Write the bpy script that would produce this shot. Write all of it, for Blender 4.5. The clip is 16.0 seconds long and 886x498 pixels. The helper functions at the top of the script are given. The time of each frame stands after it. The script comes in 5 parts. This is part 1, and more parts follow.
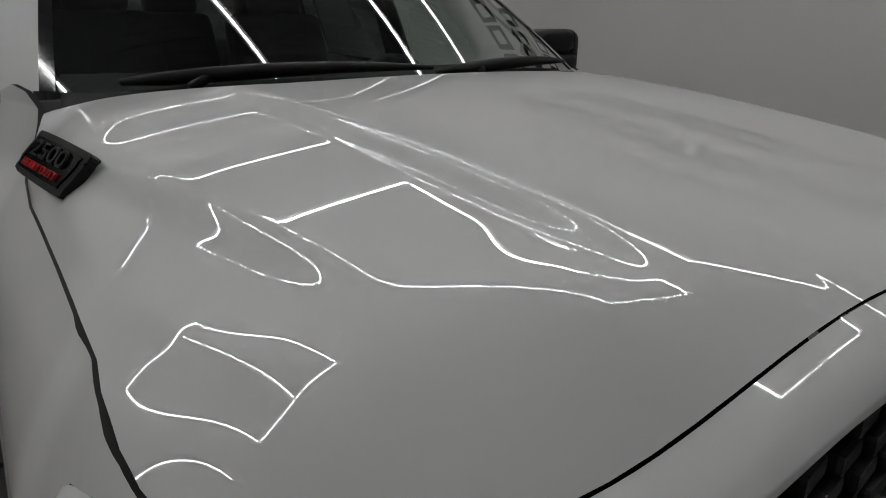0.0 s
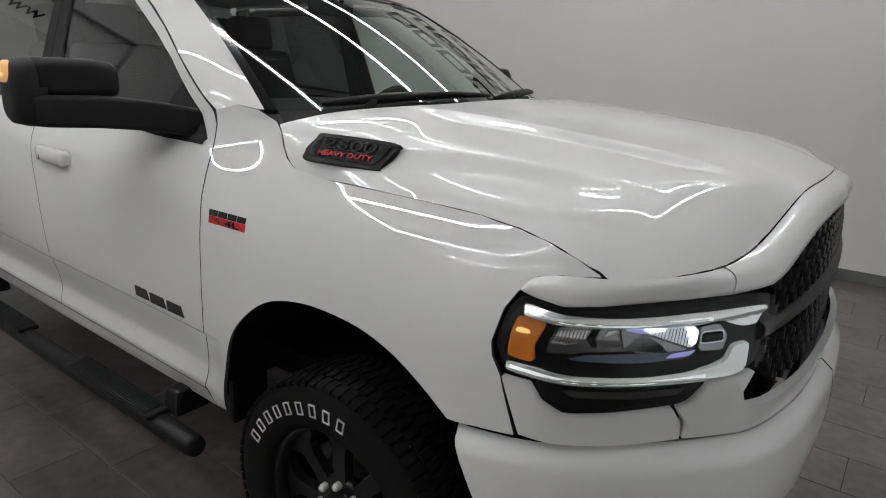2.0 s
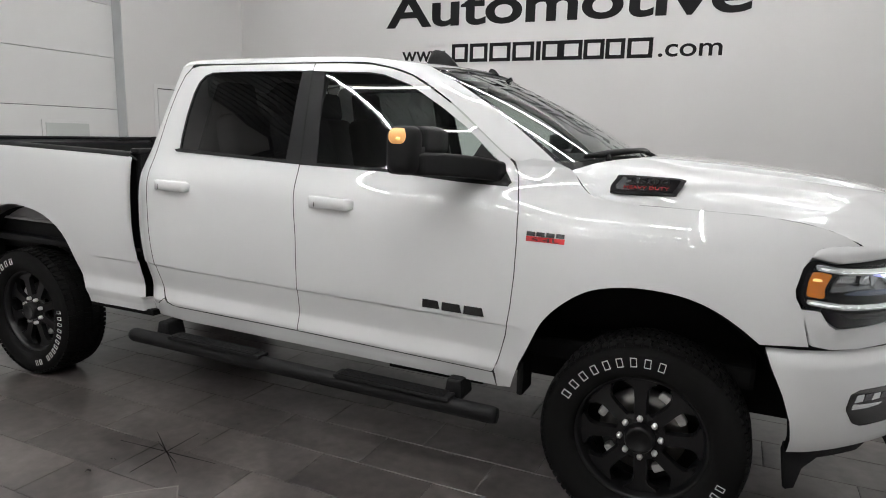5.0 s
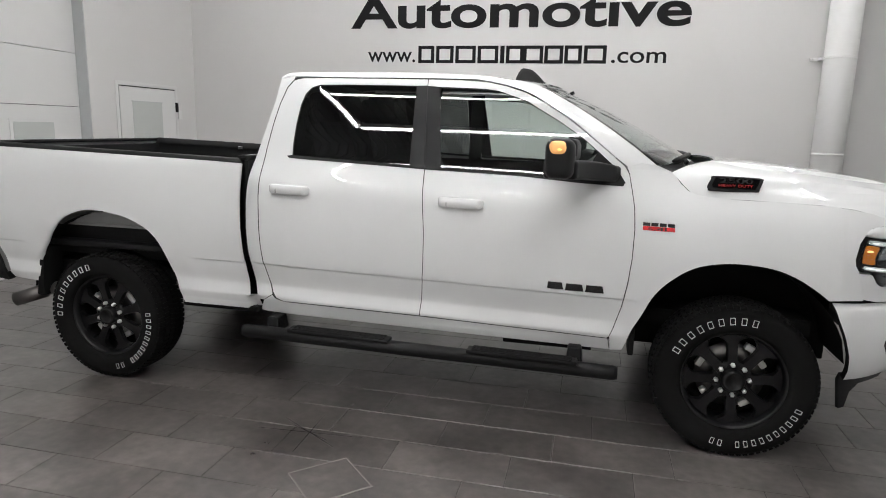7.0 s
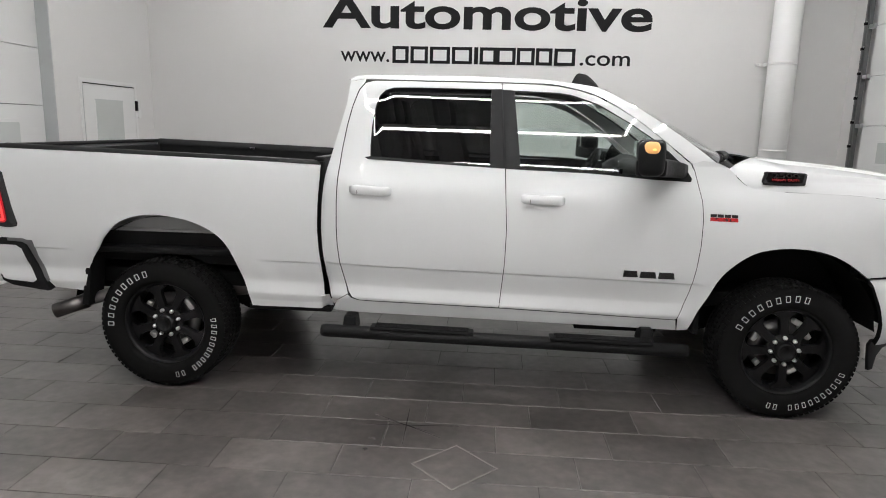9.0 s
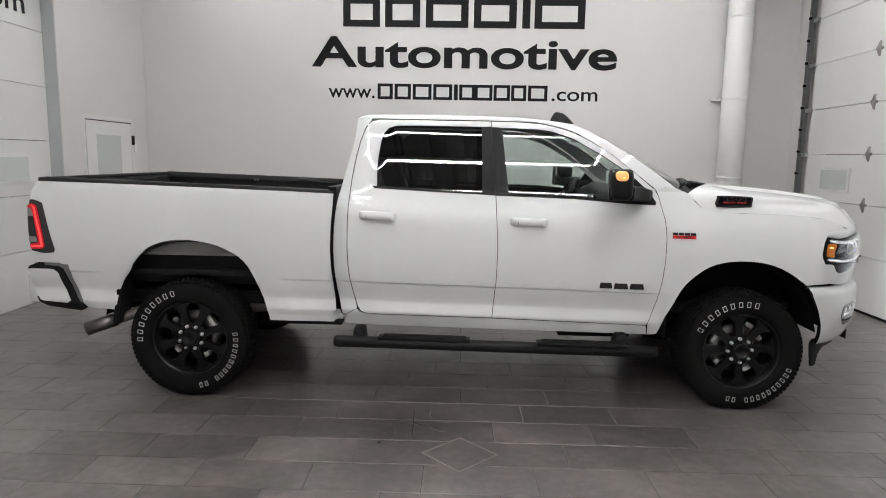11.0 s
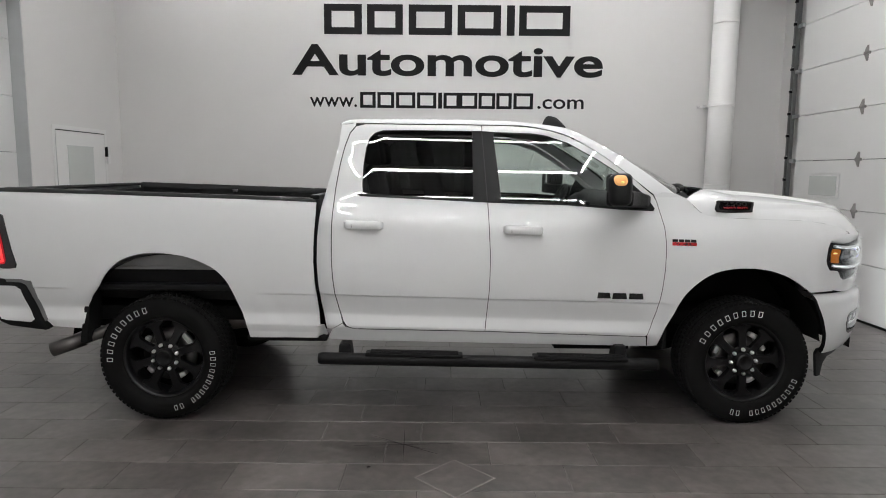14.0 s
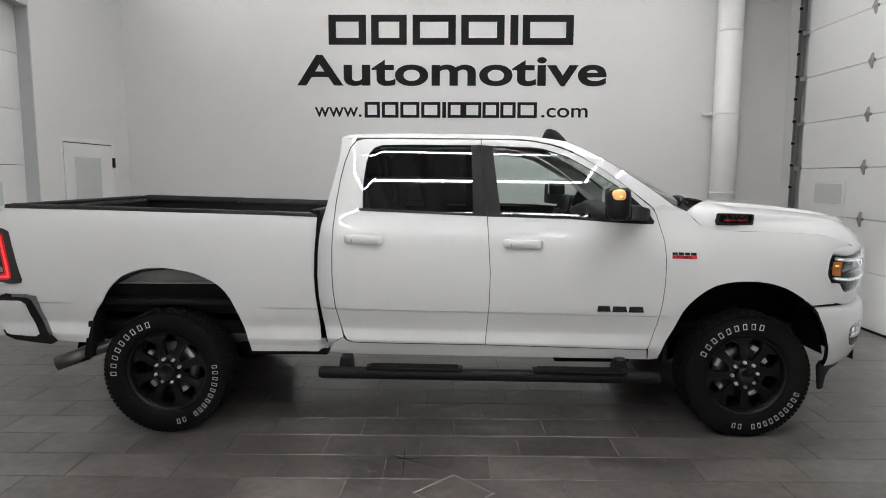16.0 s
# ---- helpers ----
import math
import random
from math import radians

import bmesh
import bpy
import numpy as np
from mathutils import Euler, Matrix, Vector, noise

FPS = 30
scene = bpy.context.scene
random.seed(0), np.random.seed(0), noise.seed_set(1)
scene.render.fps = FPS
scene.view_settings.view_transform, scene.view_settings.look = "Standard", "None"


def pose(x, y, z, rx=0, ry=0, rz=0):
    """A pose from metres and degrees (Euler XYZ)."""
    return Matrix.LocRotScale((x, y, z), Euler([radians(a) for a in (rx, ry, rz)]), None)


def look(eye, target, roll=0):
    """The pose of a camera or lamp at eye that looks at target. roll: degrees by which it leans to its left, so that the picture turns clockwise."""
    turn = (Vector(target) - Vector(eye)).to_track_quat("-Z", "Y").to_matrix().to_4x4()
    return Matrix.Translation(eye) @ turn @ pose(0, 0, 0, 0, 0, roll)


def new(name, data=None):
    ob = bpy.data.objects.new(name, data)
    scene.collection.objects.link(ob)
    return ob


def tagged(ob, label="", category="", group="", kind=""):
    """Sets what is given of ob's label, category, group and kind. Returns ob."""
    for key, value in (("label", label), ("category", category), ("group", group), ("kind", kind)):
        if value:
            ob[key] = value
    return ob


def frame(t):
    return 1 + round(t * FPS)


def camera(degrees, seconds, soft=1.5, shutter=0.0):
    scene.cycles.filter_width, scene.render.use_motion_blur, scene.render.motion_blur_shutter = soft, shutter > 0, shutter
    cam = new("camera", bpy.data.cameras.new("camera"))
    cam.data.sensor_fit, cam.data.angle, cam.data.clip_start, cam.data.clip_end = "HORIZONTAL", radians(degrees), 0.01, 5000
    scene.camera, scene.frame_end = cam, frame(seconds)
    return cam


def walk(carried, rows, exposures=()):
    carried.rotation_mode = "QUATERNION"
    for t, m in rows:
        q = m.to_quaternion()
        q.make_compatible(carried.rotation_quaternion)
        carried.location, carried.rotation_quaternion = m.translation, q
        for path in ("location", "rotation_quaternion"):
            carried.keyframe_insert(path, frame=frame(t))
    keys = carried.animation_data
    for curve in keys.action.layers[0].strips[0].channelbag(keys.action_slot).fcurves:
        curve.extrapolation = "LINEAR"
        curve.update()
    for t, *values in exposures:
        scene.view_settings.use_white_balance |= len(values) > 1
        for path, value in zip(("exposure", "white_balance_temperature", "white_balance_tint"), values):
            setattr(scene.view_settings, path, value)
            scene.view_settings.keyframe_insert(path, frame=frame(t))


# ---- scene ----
cam = camera(69.4, 16.0, soft=1.0)
PATH = [
    (0, (3.038, -0.930, 1.637), (1.506, 0.201, 0.972), 0.6),
    (0.5, (3.001, -1.162, 1.628), (1.577, 0.065, 0.945), 1.8),
    (1, (2.998, -1.517, 1.657), (1.684, -0.175, 0.971), 1.5),
    (1.5, (3.043, -1.766, 1.659), (1.853, -0.291, 1.019), 1.9),
    (2, (3.037, -2.027, 1.653), (1.888, -0.488, 1.092), 2.0),
    (2.5, (2.972, -2.325, 1.667), (1.891, -0.702, 1.222), 2.0),
    (3, (2.835, -2.566, 1.626), (1.809, -0.885, 1.276), 1.9),
    (3.5, (2.678, -2.774, 1.612), (1.697, -1.059, 1.303), 1.8),
    (4, (2.528, -3.068, 1.616), (1.615, -1.314, 1.318), 1.7),
    (4.5, (2.391, -3.308, 1.609), (1.525, -1.532, 1.303), 1.6),
    (5, (2.149, -3.499, 1.594), (1.338, -1.705, 1.245), 1.6),
    (7.5, (0.869, -4.524, 1.672), (0.514, -2.59, 1.303), 1.5),
    (8, (0.603, -4.605, 1.663), (0.327, -2.66, 1.293), 1.5),
    (8.3, (0.415, -4.629, 1.657), (0.197, -2.676, 1.284), 1.4),
    (8.5, (0.309, -4.62, 1.662), (0.124, -2.664, 1.29), 1.5),
    (9, (0.112, -4.713, 1.663), (-0.025, -2.753, 1.291), 1.4),
    (11.5, (-0.044, -5.276, 1.679), (-0.082, -3.29, 1.444), 0.9),
    (12, (-0.05, -5.243, 1.66), (-0.077, -3.252, 1.469), 0.8),
    (12.5, (-0.052, -5.194, 1.64), (-0.067, -3.203, 1.461), 0.7),
    (13, (-0.059, -5.171, 1.645), (-0.068, -3.179, 1.469), 0.6),
    (13.5, (-0.068, -5.095, 1.636), (-0.068, -3.103, 1.463), 0.6),
    (14, (-0.092, -5.028, 1.634), (-0.087, -3.043, 1.392), 0.5),
    (14.5, (-0.074, -5.041, 1.671), (-0.088, -3.063, 1.374), 0.4),
    (15, (-0.059, -5.047, 1.692), (-0.084, -3.07, 1.39), 0.3),
    (15.5, (-0.047, -5.051, 1.692), (-0.07, -3.073, 1.398), 0.3),
    (16, (-0.036, -5.037, 1.696), (-0.058, -3.05, 1.468), 0.2),
]
walk(cam, [(t, look(eye, target, roll)) for t, eye, target, roll in PATH],
     exposures=[(0, -1.6), (0.5, -1.5), (1, -1.37), (1.5, -0.85), (2, -0.63), (2.5, -0.67), (3, -0.71), (4, -0.46), (5, -0.15), (8, 0.0), (9, 0.02), (11.5, -0.15), (12.5, -0.23), (16, -0.23)])

# ==== world ====
import collections

world = bpy.data.worlds.new("world")
scene.world = world
world.use_nodes = True
world.node_tree.nodes["Background"].inputs[0].default_value = (0.02, 0.02, 0.022, 1)
world.node_tree.nodes["Background"].inputs[1].default_value = 0.2

CEIL = 4.75            # height of the ceiling
LED = 112.0             # strength of the ceiling light strips
BEAM = 60.0            # watts of each headlight


# ---- materials ----
def nodes_of(name):
    m = bpy.data.materials.new(name)
    m.use_nodes = True
    return m, m.node_tree.nodes, m.node_tree.links, m.node_tree.nodes["Principled BSDF"]


def mat(name, color, rough=0.5, metal=0.0, coat=0.0, coat_rough=0.03, vary=0.06, scale=6.0, bump=0.0, bump_scale=200.0, spec=0.5):
    """A surface with two scales of variation in colour and roughness, and a fine relief."""
    m, n, l, b = nodes_of(name)
    b.inputs["Metallic"].default_value = metal
    b.inputs["Coat Weight"].default_value = coat
    b.inputs["Coat Roughness"].default_value = coat_rough
    b.inputs["Specular IOR Level"].default_value = spec
    tc = n.new("ShaderNodeTexCoord")
    big = n.new("ShaderNodeTexNoise")
    big.inputs["Scale"].default_value = scale
    big.inputs["Detail"].default_value = 6
    l.new(tc.outputs["Object"], big.inputs["Vector"])
    mix = n.new("ShaderNodeMix")
    mix.data_type = "RGBA"
    mix.inputs["A"].default_value = (*[max(c * (1 - vary), 0) for c in color], 1)
    mix.inputs["B"].default_value = (*[min(c * (1 + vary), 1) for c in color], 1)
    l.new(big.outputs["Fac"], mix.inputs["Factor"])
    l.new(mix.outputs["Result"], b.inputs["Base Color"])
    fine = n.new("ShaderNodeTexNoise")
    fine.inputs["Scale"].default_value = bump_scale
    fine.inputs["Detail"].default_value = 3
    l.new(tc.outputs["Object"], fine.inputs["Vector"])
    mr = n.new("ShaderNodeMapRange")
    mr.inputs["To Min"].default_value = max(rough * 0.88, 0)
    mr.inputs["To Max"].default_value = min(rough * 1.12, 1)
    l.new(big.outputs["Fac"], mr.inputs["Value"])
    l.new(mr.outputs["Result"], b.inputs["Roughness"])
    if bump:
        bp = n.new("ShaderNodeBump")
        bp.inputs["Strength"].default_value = bump
        bp.inputs["Distance"].default_value = 0.002
        l.new(fine.outputs["Fac"], bp.inputs["Height"])
        l.new(bp.outputs["Normal"], b.inputs["Normal"])
    return m


def pane_glass(name, tint, ior=1.75):
    """Thin glass: what passes is tinted, what does not is mirrored."""
    m, n, l, b = nodes_of(name)
    tr = n.new("ShaderNodeBsdfTransparent")
    tr.inputs[0].default_value = (*tint, 1)
    gl = n.new("ShaderNodeBsdfGlossy")
    gl.inputs["Roughness"].default_value = 0.0
    gl.inputs["Color"].default_value = (1, 1, 1, 1)
    fr = n.new("ShaderNodeLayerWeight")
    fr.inputs["Blend"].default_value = 0.5
    up = n.new("ShaderNodeMath")
    up.operation = "POWER"
    up.inputs[1].default_value = 4.2
    l.new(fr.outputs["Facing"], up.inputs[0])
    sh = n.new("ShaderNodeMath")
    sh.operation = "MULTIPLY_ADD"
    low = min(0.16, 1.6 * ((ior - 1) / (ior + 1)) ** 2)   # both faces of the sheet
    sh.inputs[1].default_value, sh.inputs[2].default_value = 1 - low, low
    l.new(up.outputs[0], sh.inputs[0])
    mx = n.new("ShaderNodeMixShader")
    l.new(sh.outputs[0], mx.inputs[0])
    l.new(tr.outputs[0], mx.inputs[1])
    l.new(gl.outputs[0], mx.inputs[2])
    l.new(mx.outputs[0], n["Material Output"].inputs["Surface"])
    return m


def glow(name, color, strength):
    m, n, l, b = nodes_of(name)
    b.inputs["Base Color"].default_value = (*color, 1)
    b.inputs["Emission Color"].default_value = (*color, 1)
    b.inputs["Emission Strength"].default_value = strength
    b.inputs["Roughness"].default_value = 0.4
    return m


# shade of the panel gaps, put into the colour of the turned-in edges
GAP_SHADE = mat("panel_gap_shade", (0.05, 0.05, 0.05), 0.7, vary=0.2, scale=40, spec=0.1)
PAINT = mat("white_paint", (0.735, 0.742, 0.742), 0.5, coat=1.0, coat_rough=0.0, vary=0.012, scale=1.5, spec=0.05)
PAINT.node_tree.nodes["Principled BSDF"].inputs["Coat IOR"].default_value = 1.66
BLACK_PLASTIC = mat("black_plastic", (0.0075, 0.0075, 0.008), 0.52, vary=0.2, scale=20, bump=0.25, bump_scale=900, spec=0.22)
GLOSS_BLACK = mat("gloss_black", (0.010, 0.010, 0.011), 0.12, coat=0.6, vary=0.2, scale=14)
DARK = mat("underbody_black", (0.007, 0.007, 0.007), 0.8, vary=0.4, scale=12, bump=0.5, bump_scale=120, spec=0.12)
RUBBER = mat("tyre_rubber", (0.0055, 0.0054, 0.0053), 0.85, vary=0.25, scale=9, bump=0.35, bump_scale=240, spec=0.12)
RIM = mat("satin_black_alloy", (0.004, 0.004, 0.0045), 0.32, vary=0.2, scale=16, spec=0.35)
CHROME = mat("chrome", (0.75, 0.76, 0.78), 0.14, metal=1.0, vary=0.05, scale=40)
ZINC = mat("bright_zinc", (0.80, 0.80, 0.79), 0.34, metal=0.55, vary=0.08, scale=40)
STEEL = mat("grey_steel", (0.30, 0.29, 0.28), 0.42, metal=1.0, vary=0.2, scale=14, bump=0.2)
LETTER = mat("raised_white_letter", (0.66, 0.66, 0.64), 0.6, vary=0.1, scale=60)
RED = mat("red_enamel", (0.55, 0.012, 0.016), 0.3, coat=0.5, vary=0.08, scale=30)
SILVER = mat("silver_bezel", (0.82, 0.83, 0.82), 0.32, metal=0.6, vary=0.06, scale=30)
TRIM_GREY = mat("interior_grey", (0.020, 0.020, 0.021), 0.75, vary=0.15, scale=18, bump=0.4, bump_scale=400)
SEAT = mat("seat_cloth", (0.030, 0.030, 0.032), 0.85, vary=0.2, scale=24, bump=0.6, bump_scale=500)
HEADLINER = mat("headliner", (0.18, 0.18, 0.175), 0.9, vary=0.06, scale=20)
GLASS_CLEAR = pane_glass("clear_glass", (0.76, 0.83, 0.795), 2.1)
GLASS_FRONT = pane_glass("green_tint_glass", (0.83, 0.90, 0.865), 1.7)
GLASS_DARK = pane_glass("privacy_glass", (0.115, 0.121, 0.119), 1.7)
LENS_CLEAR = pane_glass("clear_lamp_lens", (0.97, 0.98, 0.98), 1.22)
LAMP_SILVER = mat("bright_lamp_silver", (0.88, 0.89, 0.89), 0.22, metal=0.92, coat=0.3, vary=0.04, scale=40)
LAMP_SILVER.node_tree.nodes["Principled BSDF"].inputs["Emission Color"].default_value = (0.93, 1.0, 0.97, 1)
LAMP_SILVER.node_tree.nodes["Principled BSDF"].inputs["Emission Strength"].default_value = 0.07
LAMP_BLACK = mat("lamp_black", (0.004, 0.004, 0.0045), 0.22, vary=0.2, scale=30, spec=0.22)
AMBER = mat("amber_lens", (0.58, 0.165, 0.006), 0.2, coat=0.8, vary=0.15, scale=60)
AMBER_LIT = glow("amber_bulb", (1.0, 0.60, 0.18), 0.85)
AMBER_PALE = glow("lit_amber_lens", (0.93, 0.48, 0.17), 0.29)
GRILLE_BLACK = mat("grille_black", (0.006, 0.006, 0.0065), 0.38, vary=0.2, scale=20, spec=0.3)
LAMP_RIM = mat("bright_lamp_chrome", (0.78, 0.79, 0.80), 0.18, metal=1.0, vary=0.08, scale=60)
LAMP_DARK = mat("dark_lamp_chrome", (0.22, 0.225, 0.235), 0.22, metal=1.0, vary=0.15, scale=40)
LAMP_MID = mat("grey_lamp_chrome", (0.42, 0.425, 0.435), 0.26, metal=0.9, vary=0.12, scale=60)
LAMP_BLUE = mat("blue_lens_sheen", (0.06, 0.078, 0.13), 0.15, coat=1.0, vary=0.2, scale=60)
CASTING = mat("cast_aluminium", (0.62, 0.62, 0.60), 0.45, metal=0.35, vary=0.15, scale=30)
# white bed metal, with the wheel well's shade put into its grey
WELL_SHADE = mat("shaded_white_paint", (0.30, 0.30, 0.30), 0.6, vary=0.12, scale=14, bump=0.1)
STEEL_SATIN = mat("satin_grey_trim", (0.16, 0.16, 0.16), 0.45, vary=0.1, scale=20)
TAIL_PALE = mat("smoked_lamp_lens", (0.24, 0.235, 0.23), 0.25, coat=0.6, vary=0.15, scale=50)
TAIL_CORE = glow("red_light_guide", (1.0, 0.06, 0.06), 0.95)
TAIL_LIT = glow("red_light_pipe", (0.75, 0.005, 0.018), 0.42)
TAIL_LIT.node_tree.nodes["Principled BSDF"].inputs["Base Color"].default_value = (0.18, 0.002, 0.006, 1)
DRL_LIT = glow("white_light_pipe", (0.95, 1.0, 0.98), 0.72)
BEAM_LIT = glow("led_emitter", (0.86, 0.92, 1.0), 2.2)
BEAM_PALE = glow("lit_reflector", (0.80, 0.85, 0.95), 0.50)
LED_DIM = glow("led_emitter_edge", (0.42, 0.42, 0.92), 0.38)


# ---- mesh helpers ----
def mesh_of(name, verts, faces, normals=None, smooth=True):
    me = bpy.data.meshes.new(name)
    me.from_pydata([tuple(v) for v in verts], [], [tuple(f) for f in faces])
    me.update()
    if smooth:
        me.polygons.foreach_set("use_smooth", [True] * len(me.polygons))
    if normals is not None:
        me.normals_split_custom_set_from_vertices([tuple(n) for n in normals])
    return me


def part(name, data, material, parent, label=""):
    """Links a mesh or a bmesh as one part of a thing."""
    if isinstance(data, bmesh.types.BMesh):
        me = bpy.data.meshes.new(name)
        data.to_mesh(me)
        data.free()
    else:
        me = data
    if not me.materials:
        me.materials.append(material)
    ob = new(name, me)
    ob.parent = parent
    if parent is not None and parent.type != "EMPTY":
        ob.matrix_parent_inverse = parent.matrix_basis.inverted()
    if label:
        tagged(ob, label)
    return ob


def thing(name, at=(0, 0, 0), label="", category="", group="", kind=""):
    e = new(name)
    e.empty_display_size = 0.1
    e.matrix_basis = pose(*at)
    return tagged(e, label, category, group, kind)


def curve(pts, x):
    """A smooth curve through rows of (x, y), without overshoot."""
    n = len(pts)
    x = min(max(x, pts[0][0]), pts[-1][0])
    i = 0
    while i < n - 2 and x > pts[i + 1][0]:
        i += 1

    def slope(k):
        if k == 0:
            return (pts[1][1] - pts[0][1]) / (pts[1][0] - pts[0][0])
        if k == n - 1:
            return (pts[-1][1] - pts[-2][1]) / (pts[-1][0] - pts[-2][0])
        a = (pts[k][1] - pts[k - 1][1]) / (pts[k][0] - pts[k - 1][0])
        b = (pts[k + 1][1] - pts[k][1]) / (pts[k + 1][0] - pts[k][0])
        return 0 if a * b <= 0 else 2 * a * b / (a + b)

    h = pts[i + 1][0] - pts[i][0]
    t = (x - pts[i][0]) / h
    return ((2 * t - 3) * t * t + 1) * pts[i][1] + ((t - 2) * t + 1) * t * h * slope(i) + (3 - 2 * t) * t * t * pts[i + 1][1] + (t - 1) * t * t * h * slope(i + 1)


def smooth(a, b, x):
    t = min(max((x - a) / (b - a), 0), 1)
    return t * t * (3 - 2 * t)


def spline(pts, steps=6, closed=False):
    """Catmull-Rom points through 2D or 3D points."""
    p = [Vector(q) for q in pts]
    n = len(p)
    out = []
    for i in range(n if closed else n - 1):
        a, b, c, d = (p[(i - 1) % n], p[i], p[(i + 1) % n], p[(i + 2) % n]) if closed else (p[max(i - 1, 0)], p[i], p[i + 1], p[min(i + 2, n - 1)])
        for k in range(steps):
            t = k / steps
            out.append(0.5 * ((2 * b) + (c - a) * t + (2 * a - 5 * b + 4 * c - d) * t * t + (3 * b - a - 3 * c + d) * t ** 3))
    if not closed:
        out.append(p[-1])
    return [tuple(q) for q in out]


def patch(outline, fmap, cell=0.05, hem=0.012, side=1):
    """Verts, faces and normals of a plate whose outline is given in the plane (s, t) and which fmap(s, t, depth) bends into place.
    Its rim turns in by hem. side -1: the mirrored plate across y = 0."""
    area = sum(a[0] * b[1] - b[0] * a[1] for a, b in zip(outline, outline[1:] + outline[:1]))
    if area < 0:
        outline = outline[::-1]
    bm = bmesh.new()
    bm.faces.new([bm.verts.new((p[0], p[1], 0)) for p in outline])
    for axis in (0, 1):
        step = cell[axis] if isinstance(cell, tuple) else cell
        lo, hi = min(p[axis] for p in outline), max(p[axis] for p in outline)
        no = Vector((1, 0, 0)) if axis == 0 else Vector((0, 1, 0))
        c = math.floor(lo / step) * step + step
        while c < hi - 1e-4:
            bmesh.ops.bisect_plane(bm, geom=bm.verts[:] + bm.edges[:] + bm.faces[:], plane_co=no * c, plane_no=no, dist=1e-5)
            c += step
    bm.verts.index_update()
    flat = [(v.co.x, v.co.y) for v in bm.verts]
    faces = [[v.index for v in f.verts] for f in bm.faces]
    rim = [(e.verts[0].index, e.verts[1].index, [v.index for v in e.link_faces[0].verts]) for e in bm.edges if len(e.link_faces) == 1]
    bm.free()
    verts, normals = [], []
    e = 0.002
    for s, t in flat:
        p = Vector(fmap(s, t, 0.0))
        du = Vector(fmap(s + e, t, 0.0)) - Vector(fmap(s - e, t, 0.0))
        dv = Vector(fmap(s, t + e, 0.0)) - Vector(fmap(s, t - e, 0.0))
        nrm = du.cross(dv)
        verts.append(p)
        normals.append(nrm.normalized() if nrm.length > 1e-12 else Vector((0, 0, 1)))
    inner = {}
    for a, b, loop in rim:
        for v in (a, b):
            if v not in inner:
                inner[v] = len(verts)
                verts.append(verts[v] - normals[v] * hem)
                normals.append(normals[v])
        k = loop.index(a)
        if loop[(k + 1) % len(loop)] != b:
            a, b = b, a
        faces.append([b, a, inner[a], inner[b]])
    if side < 0:
        verts = [Vector((v.x, -v.y, v.z)) for v in verts]
        normals = [Vector((v.x, -v.y, v.z)) for v in normals]
        faces = [f[::-1] for f in faces]
    return verts, faces, normals, len(rim)


def plate(name, outline, fmap, material, parent, label="", cell=0.05, hem=0.012, side=1, rim=None):
    """A bent plate; rim: the material of its turned-in edge, dark where it shades a panel gap."""
    verts, faces, normals, k = patch(outline, fmap, cell, hem, side)
    me = mesh_of(name, verts, faces, normals)
    me.materials.append(material)
    if rim:
        me.materials.append(rim)
        for p in me.polygons[len(faces) - k:]:
            p.material_index = 1
    return part(name, me, material, parent, label)


def loft(name, rows, material, parent, label="", closed=False, flip=False, caps=False):
    """A skin through rows of equally many 3D points."""
    n = len(rows[0])
    verts = [p for r in rows for p in r]
    faces = []
    for i in range(len(rows) - 1):
        for j in range(n if closed else n - 1):
            a, b = i * n + j, i * n + (j + 1) % n
            f = [a, b, b + n, a + n]
            faces.append(f[::-1] if flip else f)
    if caps:
        faces.append(list(range(n))[:: 1 if flip else -1])
        k = (len(rows) - 1) * n
        faces.append([k + j for j in range(n)][:: -1 if flip else 1])
    return part(name, mesh_of(name, verts, faces), material, parent, label)


def tube_rows(path, radius, sides=12):
    """Rings along a 3D path; radius may be a list."""
    pts = [Vector(p) for p in path]
    rows = []
    for i, p in enumerate(pts):
        d = (pts[min(i + 1, len(pts) - 1)] - pts[max(i - 1, 0)]).normalized()
        up = Vector((0, 0, 1)) if abs(d.z) < 0.9 else Vector((1, 0, 0))
        u = d.cross(up).normalized()
        v = u.cross(d)
        r = radius[i] if isinstance(radius, (list, tuple)) else radius
        rows.append([p + (u * math.cos(a) + v * math.sin(a)) * r for a in (2 * math.pi * k / sides for k in range(sides))])
    return rows


def tube(name, path, radius, material, parent, label="", sides=12):
    return loft(name, tube_rows(path, radius, sides), material, parent, label, closed=True, caps=True)


def block(size, at=(0, 0, 0), bevel=0.01, seg=2, taper=None):
    """A bevelled box as a bmesh; taper shrinks the top in x and y."""
    bm = bmesh.new()
    bmesh.ops.create_cube(bm, size=1)
    for v in bm.verts:
        if taper and v.co.z > 0:
            v.co.x *= taper[0]
            v.co.y *= taper[1]
        v.co = Vector((v.co.x * size[0], v.co.y * size[1], v.co.z * size[2])) + Vector(at)
    if bevel:
        bmesh.ops.bevel(bm, geom=bm.edges[:], offset=bevel, segments=seg, affect="EDGES", profile=0.6)
    for f in bm.faces:
        f.smooth = seg > 2
    return bm


def turned(bm, m):
    bmesh.ops.transform(bm, matrix=m, verts=bm.verts[:])
    return bm


